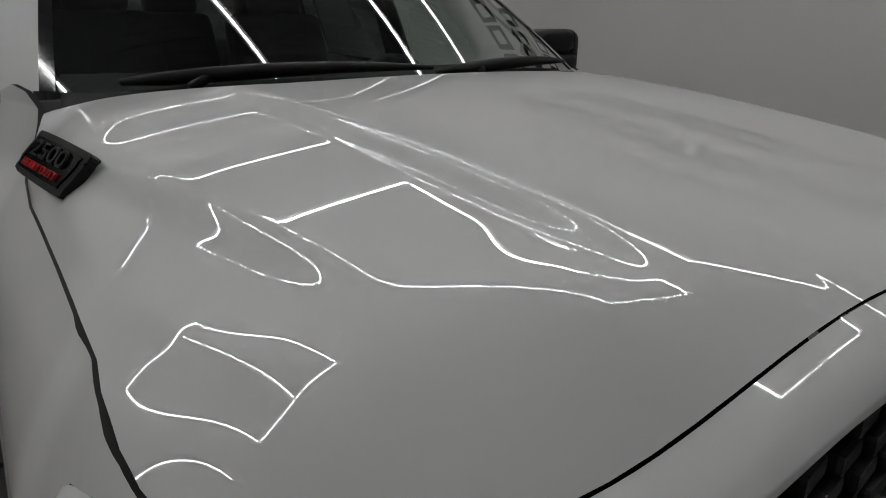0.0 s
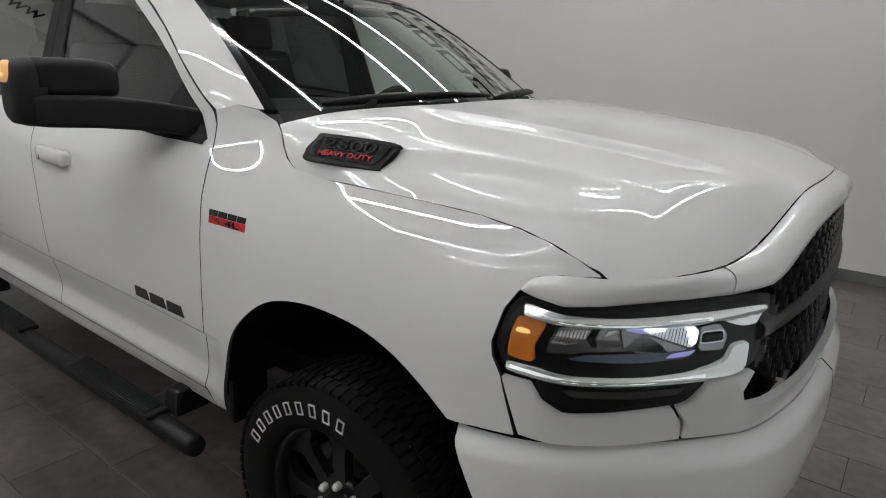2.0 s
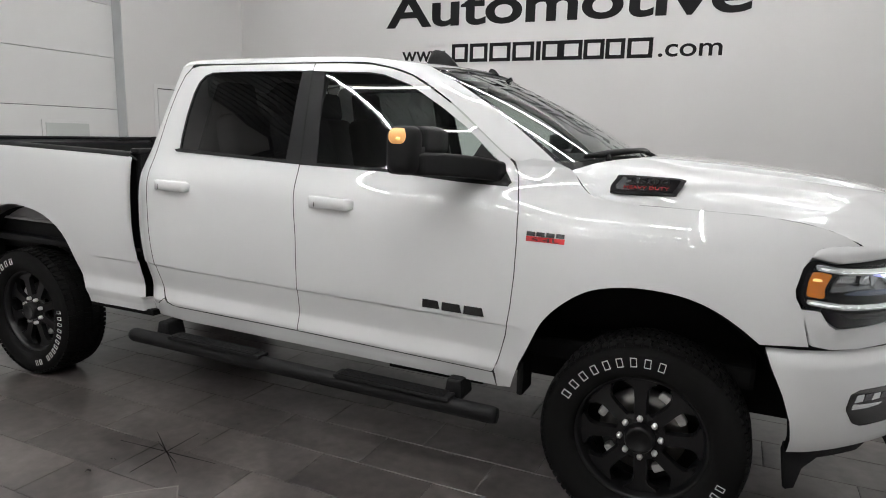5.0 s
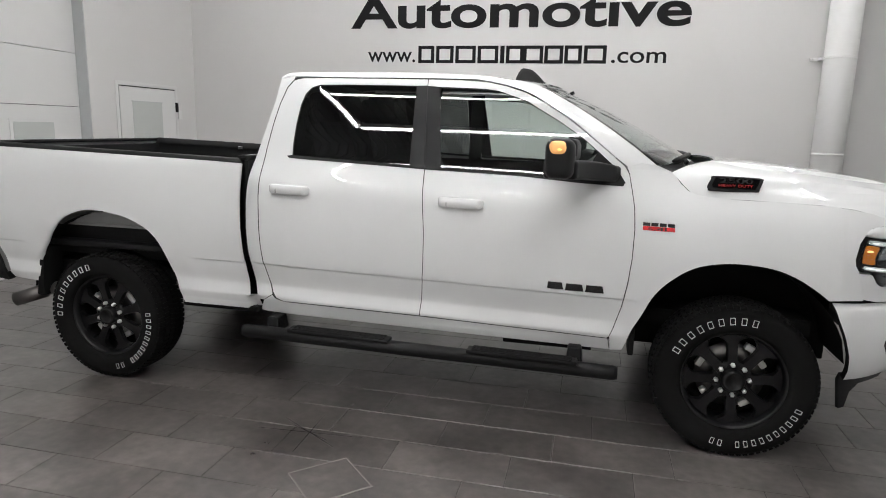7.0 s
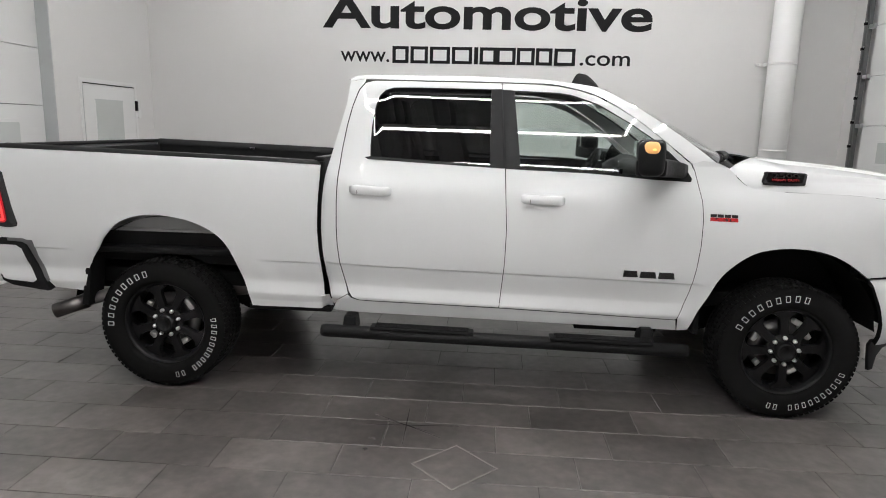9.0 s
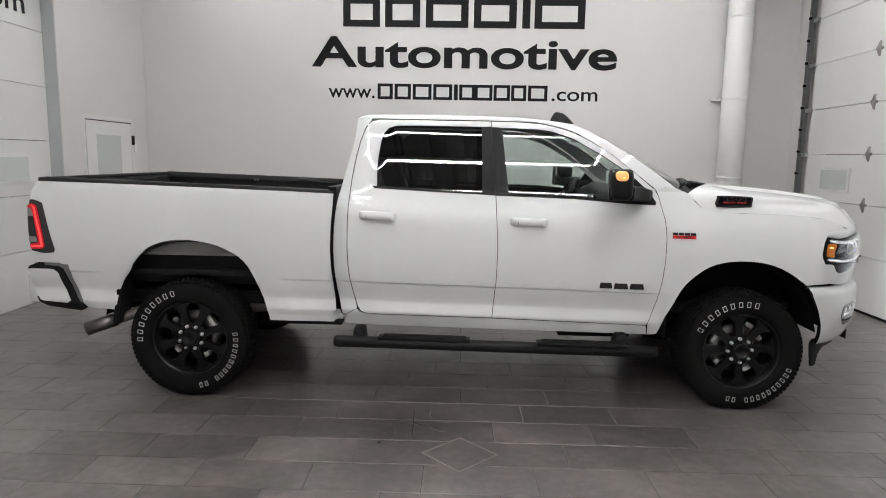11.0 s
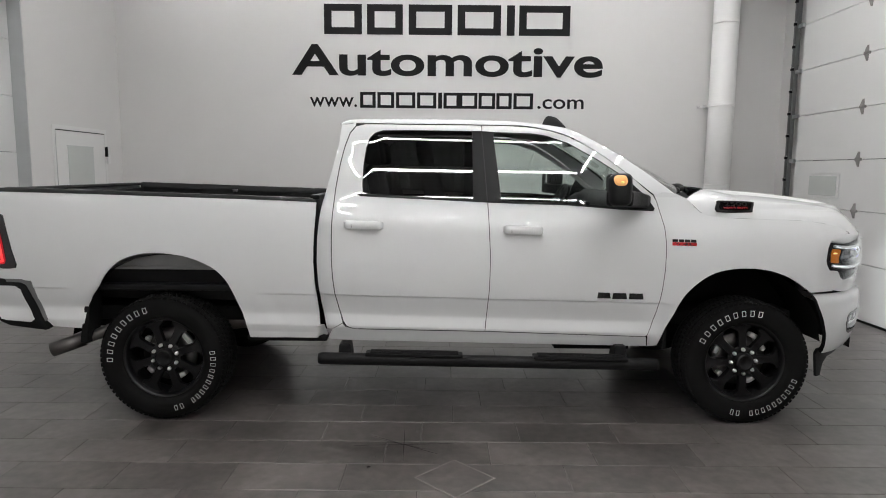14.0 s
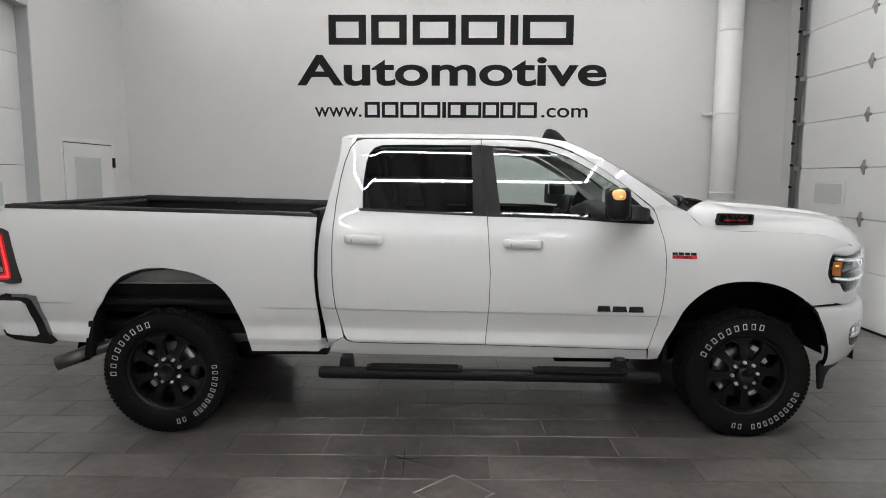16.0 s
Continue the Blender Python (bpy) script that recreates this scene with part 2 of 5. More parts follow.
def prism(outline, depth, fmap, bevel=0.0):
    """A bmesh block: a 2D outline, raised by depth, laid by fmap(u, v, h)."""
    bm = bmesh.new()
    area = sum(a[0] * b[1] - b[0] * a[1] for a, b in zip(outline, outline[1:] + outline[:1]))
    if area < 0:
        outline = outline[::-1]
    lo = [bm.verts.new(fmap(u, v, 0.0)) for u, v in outline]
    hi = [bm.verts.new(fmap(u, v, depth)) for u, v in outline]
    bm.faces.new(lo[::-1])
    top = bm.faces.new(hi)
    n = len(outline)
    for i in range(n):
        bm.faces.new([lo[i], lo[(i + 1) % n], hi[(i + 1) % n], hi[i]])
    if bevel:
        bmesh.ops.bevel(bm, geom=list(top.edges), offset=bevel, segments=2, affect="EDGES")
    bmesh.ops.recalc_face_normals(bm, faces=bm.faces[:])
    return bm


def text_mesh(text, size, depth, width=None, squeeze=1.0, bold=0.0):
    """Letters as a mesh, lower left at the origin, in the plane x, y."""
    cu = bpy.data.curves.new("letters", "FONT")
    cu.body, cu.size, cu.extrude, cu.offset = text, size, depth / 2, bold
    ob = bpy.data.objects.new("letters", cu)
    scene.collection.objects.link(ob)
    dg = bpy.context.evaluated_depsgraph_get()
    me = bpy.data.meshes.new_from_object(ob.evaluated_get(dg))
    bpy.data.objects.remove(ob)
    co = np.empty(len(me.vertices) * 3)
    me.vertices.foreach_get("co", co)
    co = co.reshape(-1, 3)
    lo, hi = co.min(0), co.max(0)
    k = (width / (hi[0] - lo[0])) if width else squeeze
    co[:, 0] = (co[:, 0] - lo[0]) * k
    co[:, 1] -= lo[1]
    me.vertices.foreach_set("co", co.ravel())
    me.update()
    return me


def text_height(me, height):
    """Scales a lettering to a height."""
    top = max(v.co.y for v in me.vertices)
    me.transform(Matrix.Diagonal((1, height / top, 1, 1)))
    return me


# ---- room ----
XL, XR, YB, YF = -4.62, 4.58, 4.12, -6.9
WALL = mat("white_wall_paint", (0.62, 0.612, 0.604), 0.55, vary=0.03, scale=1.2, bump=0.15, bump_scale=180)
DOOR_WHITE = mat("white_steel_door", (0.66, 0.66, 0.652), 0.38, vary=0.03, scale=2.0, bump=0.12, bump_scale=90)
# the south wall, out of view, is made paler to bounce light
WALL_BOUNCE = mat("bounce_white_wall_paint", (0.84, 0.835, 0.825), 0.55, vary=0.03, scale=1.2, bump=0.15, bump_scale=180)
JAMB = mat("grey_jamb", (0.44, 0.455, 0.46), 0.5, vary=0.06, scale=4)
BASE = mat("grey_baseboard", (0.12, 0.12, 0.12), 0.5, vary=0.1, scale=8)
VINYL = mat("black_vinyl", (0.007, 0.007, 0.0075), 0.6, vary=0.15, scale=30, spec=0.15)
GALV = mat("galvanised_steel", (0.42, 0.43, 0.43), 0.4, metal=0.9, vary=0.15, scale=30)
TRACK = mat("dull_track_steel", (0.17, 0.175, 0.175), 0.45, metal=0.6, vary=0.2, scale=20)
DECK = mat("ceiling_deck", (0.16, 0.16, 0.165), 0.6, vary=0.08, scale=3)


def structure(name, bm, material, label=""):
    ob = part(name, bm, material, None)
    return tagged(ob, label, "", "", "structure")


def wall_with_hole(name, axis, at, thick, a0, a1, z1, hole=None, label="", material=WALL):
    """A wall along x (axis 'y') or along y (axis 'x'), from a0 to a1, with one opening (b0, b1, top)."""
    bm = bmesh.new()
    spans = [(a0, a1, 0, z1)] if not hole else [(a0, hole[0], 0, z1), (hole[1], a1, 0, z1), (hole[0], hole[1], hole[2], z1)]
    for b0, b1, c0, c1 in spans:
        if b1 - b0 < 1e-3:
            continue
        size = (b1 - b0, thick, c1 - c0) if axis == "y" else (thick, b1 - b0, c1 - c0)
        mid = ((b0 + b1) / 2, at + thick / 2, (c0 + c1) / 2) if axis == "y" else (at + thick / 2, (b0 + b1) / 2, (c0 + c1) / 2)
        m = bmesh.ops.create_cube(bm, size=1, matrix=Matrix.LocRotScale(mid, None, size))
    return structure(name, bm, material, label)


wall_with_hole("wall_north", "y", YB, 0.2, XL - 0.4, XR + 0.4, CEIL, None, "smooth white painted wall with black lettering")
wall_with_hole("wall_west", "x", XL - 0.2, 0.2, YF, YB, CEIL, (-3.2, 2.09, 3.52), "white painted wall with a wide door opening")
wall_with_hole("wall_east", "x", XR + 0.06, 0.2, YF, YB, CEIL, (-1.6, 3.55, 4.2), "white painted wall with an overhead door")
wall_with_hole("wall_south", "y", YF - 0.2, 0.2, XL - 0.4, XR + 0.4, CEIL, None, "white painted wall out of view, made paler to bounce light", WALL_BOUNCE)


# ceiling of ribbed deck, above
bm = bmesh.new()
bmesh.ops.create_cube(bm, size=1, matrix=Matrix.LocRotScale(((XL + XR) / 2, (YB + YF) / 2, CEIL + 0.1), None, (XR - XL + 0.8, YB - YF + 0.6, 0.2)))
x = XL
while x < XR:
    bmesh.ops.create_cube(bm, size=1, matrix=Matrix.LocRotScale((x, (YB + YF) / 2, CEIL - 0.018), None, (0.07, YB - YF, 0.036)))
    x += 0.15
structure("ceiling", bm, DECK, "dark grey ribbed metal ceiling deck")

# base boards
for name, mid, size in (("baseboard_north", ((XL + XR) / 2, YB - 0.006, 0.05), (XR - XL, 0.012, 0.1)),
                        ("baseboard_west", (XL + 0.006, 2.30, 0.05), (0.012, .40, 0.1))):
    structure(name, block(size, mid, 0.003), BASE, "dark grey vinyl baseboard strip")


# floor slab and its tiles
def tile_material():
    """Dark fired tile: each one a little bluer or browner, with clouds, pale scuffs and a soft sheen."""
    m, n, l, b = nodes_of("grey_floor_tile")
    geo = n.new("ShaderNodeNewGeometry")
    info = n.new("ShaderNodeObjectInfo")

    def noise(scale, detail, rough, distort=0.0):
        t = n.new("ShaderNodeTexNoise")
        t.inputs["Scale"].default_value, t.inputs["Detail"].default_value = scale, detail
        t.inputs["Roughness"].default_value, t.inputs["Distortion"].default_value = rough, distort
        l.new(geo.outputs["Position"], t.inputs["Vector"])
        return t.outputs["Fac"]

    def ramp_of(fac, p0, c0, p1, c1):
        r = n.new("ShaderNodeValToRGB")
        r.color_ramp.elements[0].position, r.color_ramp.elements[0].color = p0, (*c0, 1)
        r.color_ramp.elements[1].position, r.color_ramp.elements[1].color = p1, (*c1, 1)
        l.new(fac, r.inputs["Fac"])
        return r.outputs["Color"]

    wide, fine = noise(1.3, 5, .55), noise(16, 5, .5)

    def sum_of(a, ka, c, kc):
        x, y = n.new("ShaderNodeMath"), n.new("ShaderNodeMath")
        x.operation, y.operation = "MULTIPLY", "MULTIPLY_ADD"
        x.inputs[1].default_value, y.inputs[1].default_value = ka, kc
        l.new(a, x.inputs[0])
        l.new(c, y.inputs[0])
        l.new(x.outputs[0], y.inputs[2])
        return y.outputs[0]

    cloud = sum_of(wide, .55, fine, .45)
    both = sum_of(cloud, 1.0, info.outputs["Random"], .13)
    stain = ramp_of(noise(.8, 3, .5), .36, (0.86, 0.83, 0.81), .66, (1.12, 1.11, 1.10))
    scuff = ramp_of(noise(3.0, 6, .6), .42, (.88, .88, .88), .68, (1.34, 1.33, 1.32))
    base = ramp_of(both, .38, (0.046, 0.0415, 0.0400), .72, (0.155, 0.1405, 0.1360))
    for extra in (stain, scuff):
        mul = n.new("ShaderNodeMix")
        mul.data_type, mul.blend_type = "RGBA", "MULTIPLY"
        mul.inputs["Factor"].default_value = 1.0
        l.new(base, mul.inputs["A"])
        l.new(extra, mul.inputs["B"])
        base = mul.outputs["Result"]
    l.new(base, b.inputs["Base Color"])
    b.inputs["Specular IOR Level"].default_value = 0.95
    mr = n.new("ShaderNodeMapRange")
    mr.inputs["From Min"].default_value, mr.inputs["From Max"].default_value = 0.3, 0.7
    mr.inputs["To Min"].default_value, mr.inputs["To Max"].default_value = 0.27, 0.34
    l.new(cloud, mr.inputs["Value"])
    l.new(mr.outputs["Result"], b.inputs["Roughness"])
    bp = n.new("ShaderNodeBump")
    bp.inputs["Strength"].default_value, bp.inputs["Distance"].default_value = 0.05, 0.001
    l.new(fine, bp.inputs["Height"])
    l.new(bp.outputs["Normal"], b.inputs["Normal"])
    return m


TILE = tile_material()
GROUT = mat("dark_grout", (0.045, 0.041, 0.039), 0.8, vary=0.2, scale=10)
floor = structure("floor", block((XR - XL + 1.2, YB - YF + 0.6, 0.2), ((XL + XR) / 2, (YB + YF) / 2, -0.1035), 0), GROUT, "concrete floor under dark grey tiles")

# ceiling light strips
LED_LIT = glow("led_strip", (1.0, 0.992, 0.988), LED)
LED_WALL = glow("wall_led_strip", (1.0, 0.992, 0.988), LED * 0.44)   # weaker, for the lettered wall's run and the added west run
HOUSING = mat("white_fixture", (0.7, 0.7, 0.7), 0.4)


def light_strip(x0, y0, x1, y1, lit):
    """One run of LED fixtures, a lit lens under a white housing, in lengths of about 2.4 m."""
    n = max(1, round(math.hypot(x1 - x0, y1 - y0) / 2.4))
    lx, ly = (x1 - x0) / n, (y1 - y0) / n
    size = (abs(lx) - 0.012, 0.062) if abs(lx) > abs(ly) else (0.062, abs(ly) - 0.012)
    for i in range(n):
        f = thing("ceiling_light", (x0 + lx * (i + 0.5), y0 + ly * (i + 0.5), CEIL - 0.1), "long white linear ceiling light with a lit lens", "ceiling light", "ceiling light strips")
        part("housing", block((size[0], size[1], 0.05), (0, 0, 0.03), 0.006), HOUSING, f)
        # shields added beside the lens to cut light off the upper wall
        for k in (-1, 1):
            rim = block((size[0], 0.006, 0.06), (0, k * (size[1] / 2 + .012), .0), 0.001) if abs(lx) > abs(ly) else block((0.006, size[1], 0.06), (k * (size[0] / 2 + .012), 0, .0), 0.001)
            part("side_shield", rim, HOUSING, f, "white side shield, added to keep light off the wall")
        part("lens", block((size[0] - 0.039 * (size[0] < .1), size[1] - 0.039 * (size[1] < .1), 0.03), (0, 0, -0.008), 0.01), lit, f, "glowing white lens")


# runs y -6.35 and x -4.1 are added fill, for doors and west wall
for x0, y0, x1, y1 in ((-2.0, -6.35, 1.9, -6.35), (-2.0, -4.85, 1.9, -4.85), (-2.0, -3.45, 1.9, -3.45), (-2.0, -1.95, 1.9, -1.95), (-2.06, -4.85, -2.06, -1.95), (1.96, -4.85, 1.96, -1.95),
                       (-2.0, 0.2, 3.6, 0.2), (-2.0, 2.25, 3.6, 2.25), (3.66, 0.2, 3.66, 2.25), (-2.06, 0.2, -2.06, 2.25), (-4.1, -2.6, -4.1, 2.9), (-4.2, 3.45, 3.6, 3.45)):
    light_strip(x0, y0, x1, y1, LED_WALL if y0 > 3 or x0 < -4 else LED_LIT)


# ---- pickup truck: skin of the body ----
def eased(pts, spread):
    """The same curve with its bends rounded off, as a fine table."""
    lo, hi = pts[0][0], pts[-1][0]
    n = 320
    raw = [curve(pts, lo + (hi - lo) * (k / n)) for k in range(n + 1)]
    r = max(1, int(spread / (hi - lo) * n))
    for _ in range(3):
        ext = [2 * raw[0] - raw[k] for k in range(r, 0, -1)] + raw + [2 * raw[-1] - raw[-1 - k] for k in range(1, r + 1)]
        raw = [sum(ext[k:k + 2 * r + 1]) / (2 * r + 1) for k in range(n + 1)]
    return lo, hi, raw


def look_up(table, x):
    """Cubic reading of an eased table."""
    lo, hi, raw = table
    k = min(max((x - lo) / (hi - lo), 0), 1) * (len(raw) - 1)
    i = min(int(k), len(raw) - 2)
    t = k - i
    a, b, c, d = raw[max(i - 1, 0)], raw[i], raw[i + 1], raw[min(i + 2, len(raw) - 1)]
    return 0.5 * (2 * b + (c - a) * t + (2 * a - 5 * b + 4 * c - d) * t * t + (3 * b - a - 3 * c + d) * t ** 3)


CAB = [(.30, .86), (.49, .90), (.53, .925), (.58, .936), (.63, .937), (.68, .938), (.72, .943), (.78, .958), (.82, .968), (.90, .977), (1.05, .984), (1.2, .985), (1.27, .982), (1.33, .969), (1.375, .947), (1.40, .934), (1.45, .911), (1.6, .862), (1.8, .793), (1.92, .742), (1.96, .715), (1.985, .66)]
FENDER = [(.30, .86), (.49, .90), (.53, .925), (.60, .950), (.78, .970), (.95, .978), (1.05, .977), (1.14, .970), (1.21, .957), (1.27, .936), (1.32, .909), (1.36, .880), (1.42, .838), (1.50, .80)]
BED = [(.30, .90), (.53, .945), (.60, .955), (.68, .955), (.76, .972), (.82, .981), (1.0, .998), (1.25, 1.004), (1.38, .998), (1.43, .985), (1.455, .965), (1.475, .94)]
PLAN = [(2.2, -.985), (2.30, -.985), (2.40, -.968), (2.49, -.935), (2.58, -.875), (2.66, -.80), (2.73, -.72), (2.79, -.64), (2.83, -.58), (2.87, -.45), (2.90, -.25), (2.91, 0), (2.90, .25)]
FRONT = [(.3, -.05), (.9, 0.0), (1.0, .012), (1.1, .012), (1.2, .004), (1.235, -.006), (1.27, -.020), (1.33, -.050)]
CAB_E, FENDER_E, BED_E = eased(CAB, .022), eased(FENDER, .03), eased(BED, .016)
run = [2.2]
for a, b in zip(PLAN, PLAN[1:]):
    run.append(run[-1] + math.hypot(b[0] - a[0], b[1] - a[1]))
PLAN_X = [(s, p[0]) for s, p in zip(run, PLAN)]
PLAN_Y = [(s, p[1]) for s, p in zip(run, PLAN)]


def plan_at(s):
    """Place and outward way of the body's plan line, s metres along it; straight up to 2.2."""
    if s <= 2.2:
        return s, -.985, 0.0, -1.0
    e = 0.01
    dx, dy = curve(PLAN_X, s + e) - curve(PLAN_X, s - e), curve(PLAN_Y, s + e) - curve(PLAN_Y, s - e)
    k = math.hypot(dx, dy)
    return curve(PLAN_X, s), curve(PLAN_Y, s), dy / k, -dx / k


def soft(x):
    """x where it is above nought, else nought, with a rounded bend 8 mm long."""
    return .004 * math.log1p(math.exp(min(x / .004, 60))) if x < .2 else x


def half_width(s, z):
    q = z + .018 * min(s, 2.3)
    flare = max(0.0, .20 * soft(.690 - q) - .55 * soft(.612 - q))
    crease = .0065 * smooth(.8165, .8245, q)
    if s < -.8725:
        r = math.hypot(s + 1.88, z - .47)
        return look_up(BED_E, q) + .6 * flare + .0065 + (crease - .0065) * smooth(.68, .80, r)
    w = look_up(CAB_E, q) + flare * (1 - smooth(1.24, 1.36, s))
    back = -.88 + max(0.0, z - 1.40) * .2
    w -= .09 * soft(back + .265 - s) + .026 * max(0.0, (back + .12 - s) / .12) ** 2   # the cab's corner turns in
    if s > 1.0:
        w += (look_up(FENDER_E, q) - w) * smooth(1.06, 1.60, s)
    return w + crease * (1 - smooth(1.33, 1.42, s)) + .006 * smooth(1.33, 1.42, s)


def skin(s, z, d=0.0):
    """The body's side and nose: s metres along the plan line, height z, d outwards."""
    x, y, nx, ny = plan_at(s)
    k = smooth(2.36, 2.6, s)
    o = (1 - k) * (half_width(s, z) - .985) + k * curve(FRONT, z) + d
    return x + nx * o, y + ny * o, z


def inset(d):
    return lambda s, z, h: skin(s, z, h + d)


truck = thing("pickup_truck", (0, 0, 0), "white crew-cab pickup truck with black wheels on a tiled floor", "pickup truck")

REAR_GAP = [(-.604, 1.936), (-.661, 1.921), (-.697, 1.877), (-.73, 1.779), (-.755, 1.664), (-.777, 1.512), (-.787, 1.364), (-.793, 1.217), (-.795, 1.067), (-.79, .953), (-.776, .836), (-.754, .739), (-.73, .659), (-.708, .627), (-.671, .612), (-.632, .607)]
B_GAP = [(.167, 1.937), (.178, 1.715), (.197, 1.489), (.211, 1.269), (.222, 1.082), (.219, .891), (.208, .735), (.196, .597)]
FRONT_GAP = [(.349, 1.934), (.504, 1.924), (.62, 1.902), (.734, 1.866), (.847, 1.806), (.959, 1.738), (1.106, 1.628), (1.216, 1.54), (1.277, 1.49), (1.302, 1.45), (1.318, 1.376), (1.336, 1.285), (1.344, 1.174), (1.342, 1.024), (1.33, .889), (1.308, .752), (1.275, .63), (1.256, .58)]
REAR_WIN = [(.11, 1.456), (.102, 1.897), (-.311, 1.899), (-.485, 1.896), (-.535, 1.879), (-.568, 1.844), (-.588, 1.781), (-.602, 1.666), (-.605, 1.552), (-.600, 1.478)]
FRONT_WIN = [(.29, 1.44), (.244, 1.892), (.503, 1.884), (.58, 1.873), (.733, 1.823), (.92, 1.718), (1.05, 1.633), (1.141, 1.559), (1.231, 1.474), (1.278, 1.408), (1.272, 1.394), (1.055, 1.404), (.719, 1.428)]
G = 0.0022   # half of a panel gap


def body_side(side):
    # rear door: one plate round the window, open to the middle pillar
    out = [(.196 - G, .600), (-.632, .610)] + [(x + G, z) for x, z in REAR_GAP[::-1]] + [(.166 - G, 1.934)]
    out += [(.168 - G, 1.899)] + REAR_WIN[1:] + [(-.620, 1.473), (.202 - G, 1.437)] + [(x - G, z) for x, z in B_GAP[3:]]
    rear = plate("rear_door", out, skin, PAINT, truck, "white rear door", (0.05, 0.006), 0.015, side, GAP_SHADE)
    plate("window_glass", REAR_WIN, inset(-0.010), GLASS_DARK, rear, "dark privacy glass", 0.06, 0.004, side).visible_shadow = False
    plate("pillar_trim", [(.166 - G, 1.899), (.104, 1.897), (.112, 1.455), (.200 - G, 1.44)], inset(-0.002), BLACK_PLASTIC, rear, "black pillar trim", 0.08, 0.01, side)
    plate("belt_strip", [(-.635, 1.482), (-.60, 1.487), (.2 - G, 1.451), (.2 - G, 1.437), (-.615, 1.470)], inset(0.004), BLACK_PLASTIC, rear, "black window strip", 0.08, 0.012, side)
    # front door
    out = [(.196 + G, .600)] + [(x + G, z) for x, z in B_GAP[:2:-1][:5]] + [(.203 + G, 1.437), (.719, 1.424), (1.055, 1.400), (1.266, 1.391)]
    out += [(1.285, 1.405), (1.236, 1.478)] + FRONT_WIN[7:0:-1] + [(.168 + G, 1.897), (.167 + G, 1.934)] + [(x - G * (z < 1.5), z - G * (z > 1.5)) for x, z in FRONT_GAP] + [(1.245, .572)]
    front = plate("front_door", out, skin, PAINT, truck, "white front door", (0.05, 0.006), 0.015, side, GAP_SHADE)
    plate("window_glass", FRONT_WIN, inset(-0.010), GLASS_FRONT, front, "clear side glass", 0.06, 0.004, side).visible_shadow = False
    plate("pillar_trim", [(.168 + G, 1.897), (.24, 1.892), (.292, 1.44), (.203 + G, 1.438)], inset(-0.002), BLACK_PLASTIC, front, "black pillar trim", 0.08, 0.01, side)
    plate("belt_strip", [(.203 + G, 1.450), (.719, 1.437), (1.055, 1.414), (1.276, 1.404), (1.27, 1.39), (1.055, 1.399), (.719, 1.423), (.203 + G, 1.436)], inset(0.004), BLACK_PLASTIC, front, "black window strip", 0.08, 0.012, side)
    # fender
    out = [(1.267, .498), (1.329, .506)] + spline([(1.37, .632), (1.409, .712), (1.465, .832), (1.532, .911), (1.62, .978), (1.711, 1.014), (1.84, 1.031), (1.99, 1.022), (2.104, .990), (2.204, .936), (2.285, .877)], 5) + [(2.36, .883), (2.447, .885), (2.425, .96), (2.408, 1.02)]
    out += [(2.386, 1.06), (2.382, 1.09), (2.402, 1.165), (2.43, 1.205), (2.47, 1.240), (2.52, 1.250), (2.600, 1.2525)]
    out += [(2.595, 1.257), (2.55, 1.284), (2.48, 1.307), (2.4, 1.319), (2.28, 1.332), (2.13, 1.337), (1.95, 1.341), (1.80, 1.343), (1.645, 1.358), (1.60, 1.378), (1.565, 1.41), (1.54, 1.445), (1.513, 1.470), (1.44, 1.500), (1.36, 1.510), (1.287, 1.49)]
    out += [(x + G, z) for x, z in FRONT_GAP[9:]] + [(1.262, .56)]
    plate("fender", out, skin, PAINT, truck, "white front fender", (0.03, 0.008), 0.012, side, GAP_SHADE)
    # sill below the doors and the cab corner behind the rear door
    out = [(-.84, .525), (-.80, .60), (-.735, .640), (-.715, .620), (-.675, .608), (-.632, .604), (.196, .594), (1.25, .567), (1.262, .50)]
    plate("sill", out, skin, PAINT, truck, "white sill panel", 0.05, 0.03, side, GAP_SHADE)
    out = [(-.66, 1.945), (-.665, 1.925), (-.701, 1.881), (-.734, 1.782), (-.759, 1.666), (-.781, 1.513), (-.791, 1.365), (-.797, 1.217), (-.799, 1.067), (-.794, .953), (-.780, .836), (-.758, .739), (-.734, .645), (-.803, .602), (-.838, .60), (-.873, .763), (-.889, .918), (-.895, 1.05), (-.889, 1.2), (-.873, 1.36), (-.862, 1.42), (-.812, 1.62), (-.77, 1.80), (-.76, 1.93)]
    plate("cab_corner", out, lambda s, z, d: (s, *skin(max(s, -.87), z, d)[1:]), PAINT, truck, "white cab corner", (0.05, 0.007), 0.03, side, GAP_SHADE)
    # cargo bed side
    out = [(-.884, 1.435), (-.888, 1.36), (-.903, 1.2), (-.909, 1.05), (-.903, .918), (-.887, .763), (-.878, .644), (-.862, .585), (-.845, .545), (-.95, .5455), (-1.06, .546), (-1.17, .5465), (-1.27, .547), (-1.333, .548)] + spline([(-1.357, .657), (-1.413, .813), (-1.463, .920), (-1.517, .985), (-1.59, 1.033), (-1.70, 1.076), (-1.848, 1.1), (-1.96, 1.102), (-2.072, 1.078), (-2.167, 1.032), (-2.247, .947), (-2.29, .877), (-2.345, .80), (-2.385, .70), (-2.41, .598)], 4) + [(-2.612, .612), (-2.65, .66), (-2.69, .80), (-2.71, .915), (-2.90, .93)]
    out += [(-2.925, .99), (-2.82, .99), (-2.795, .998), (-2.787, 1.022), (-2.810, 1.116), (-2.848, 1.335), (-2.885, 1.352), (-2.930, 1.363), (-2.915, 1.42), (-2.88, 1.485)]
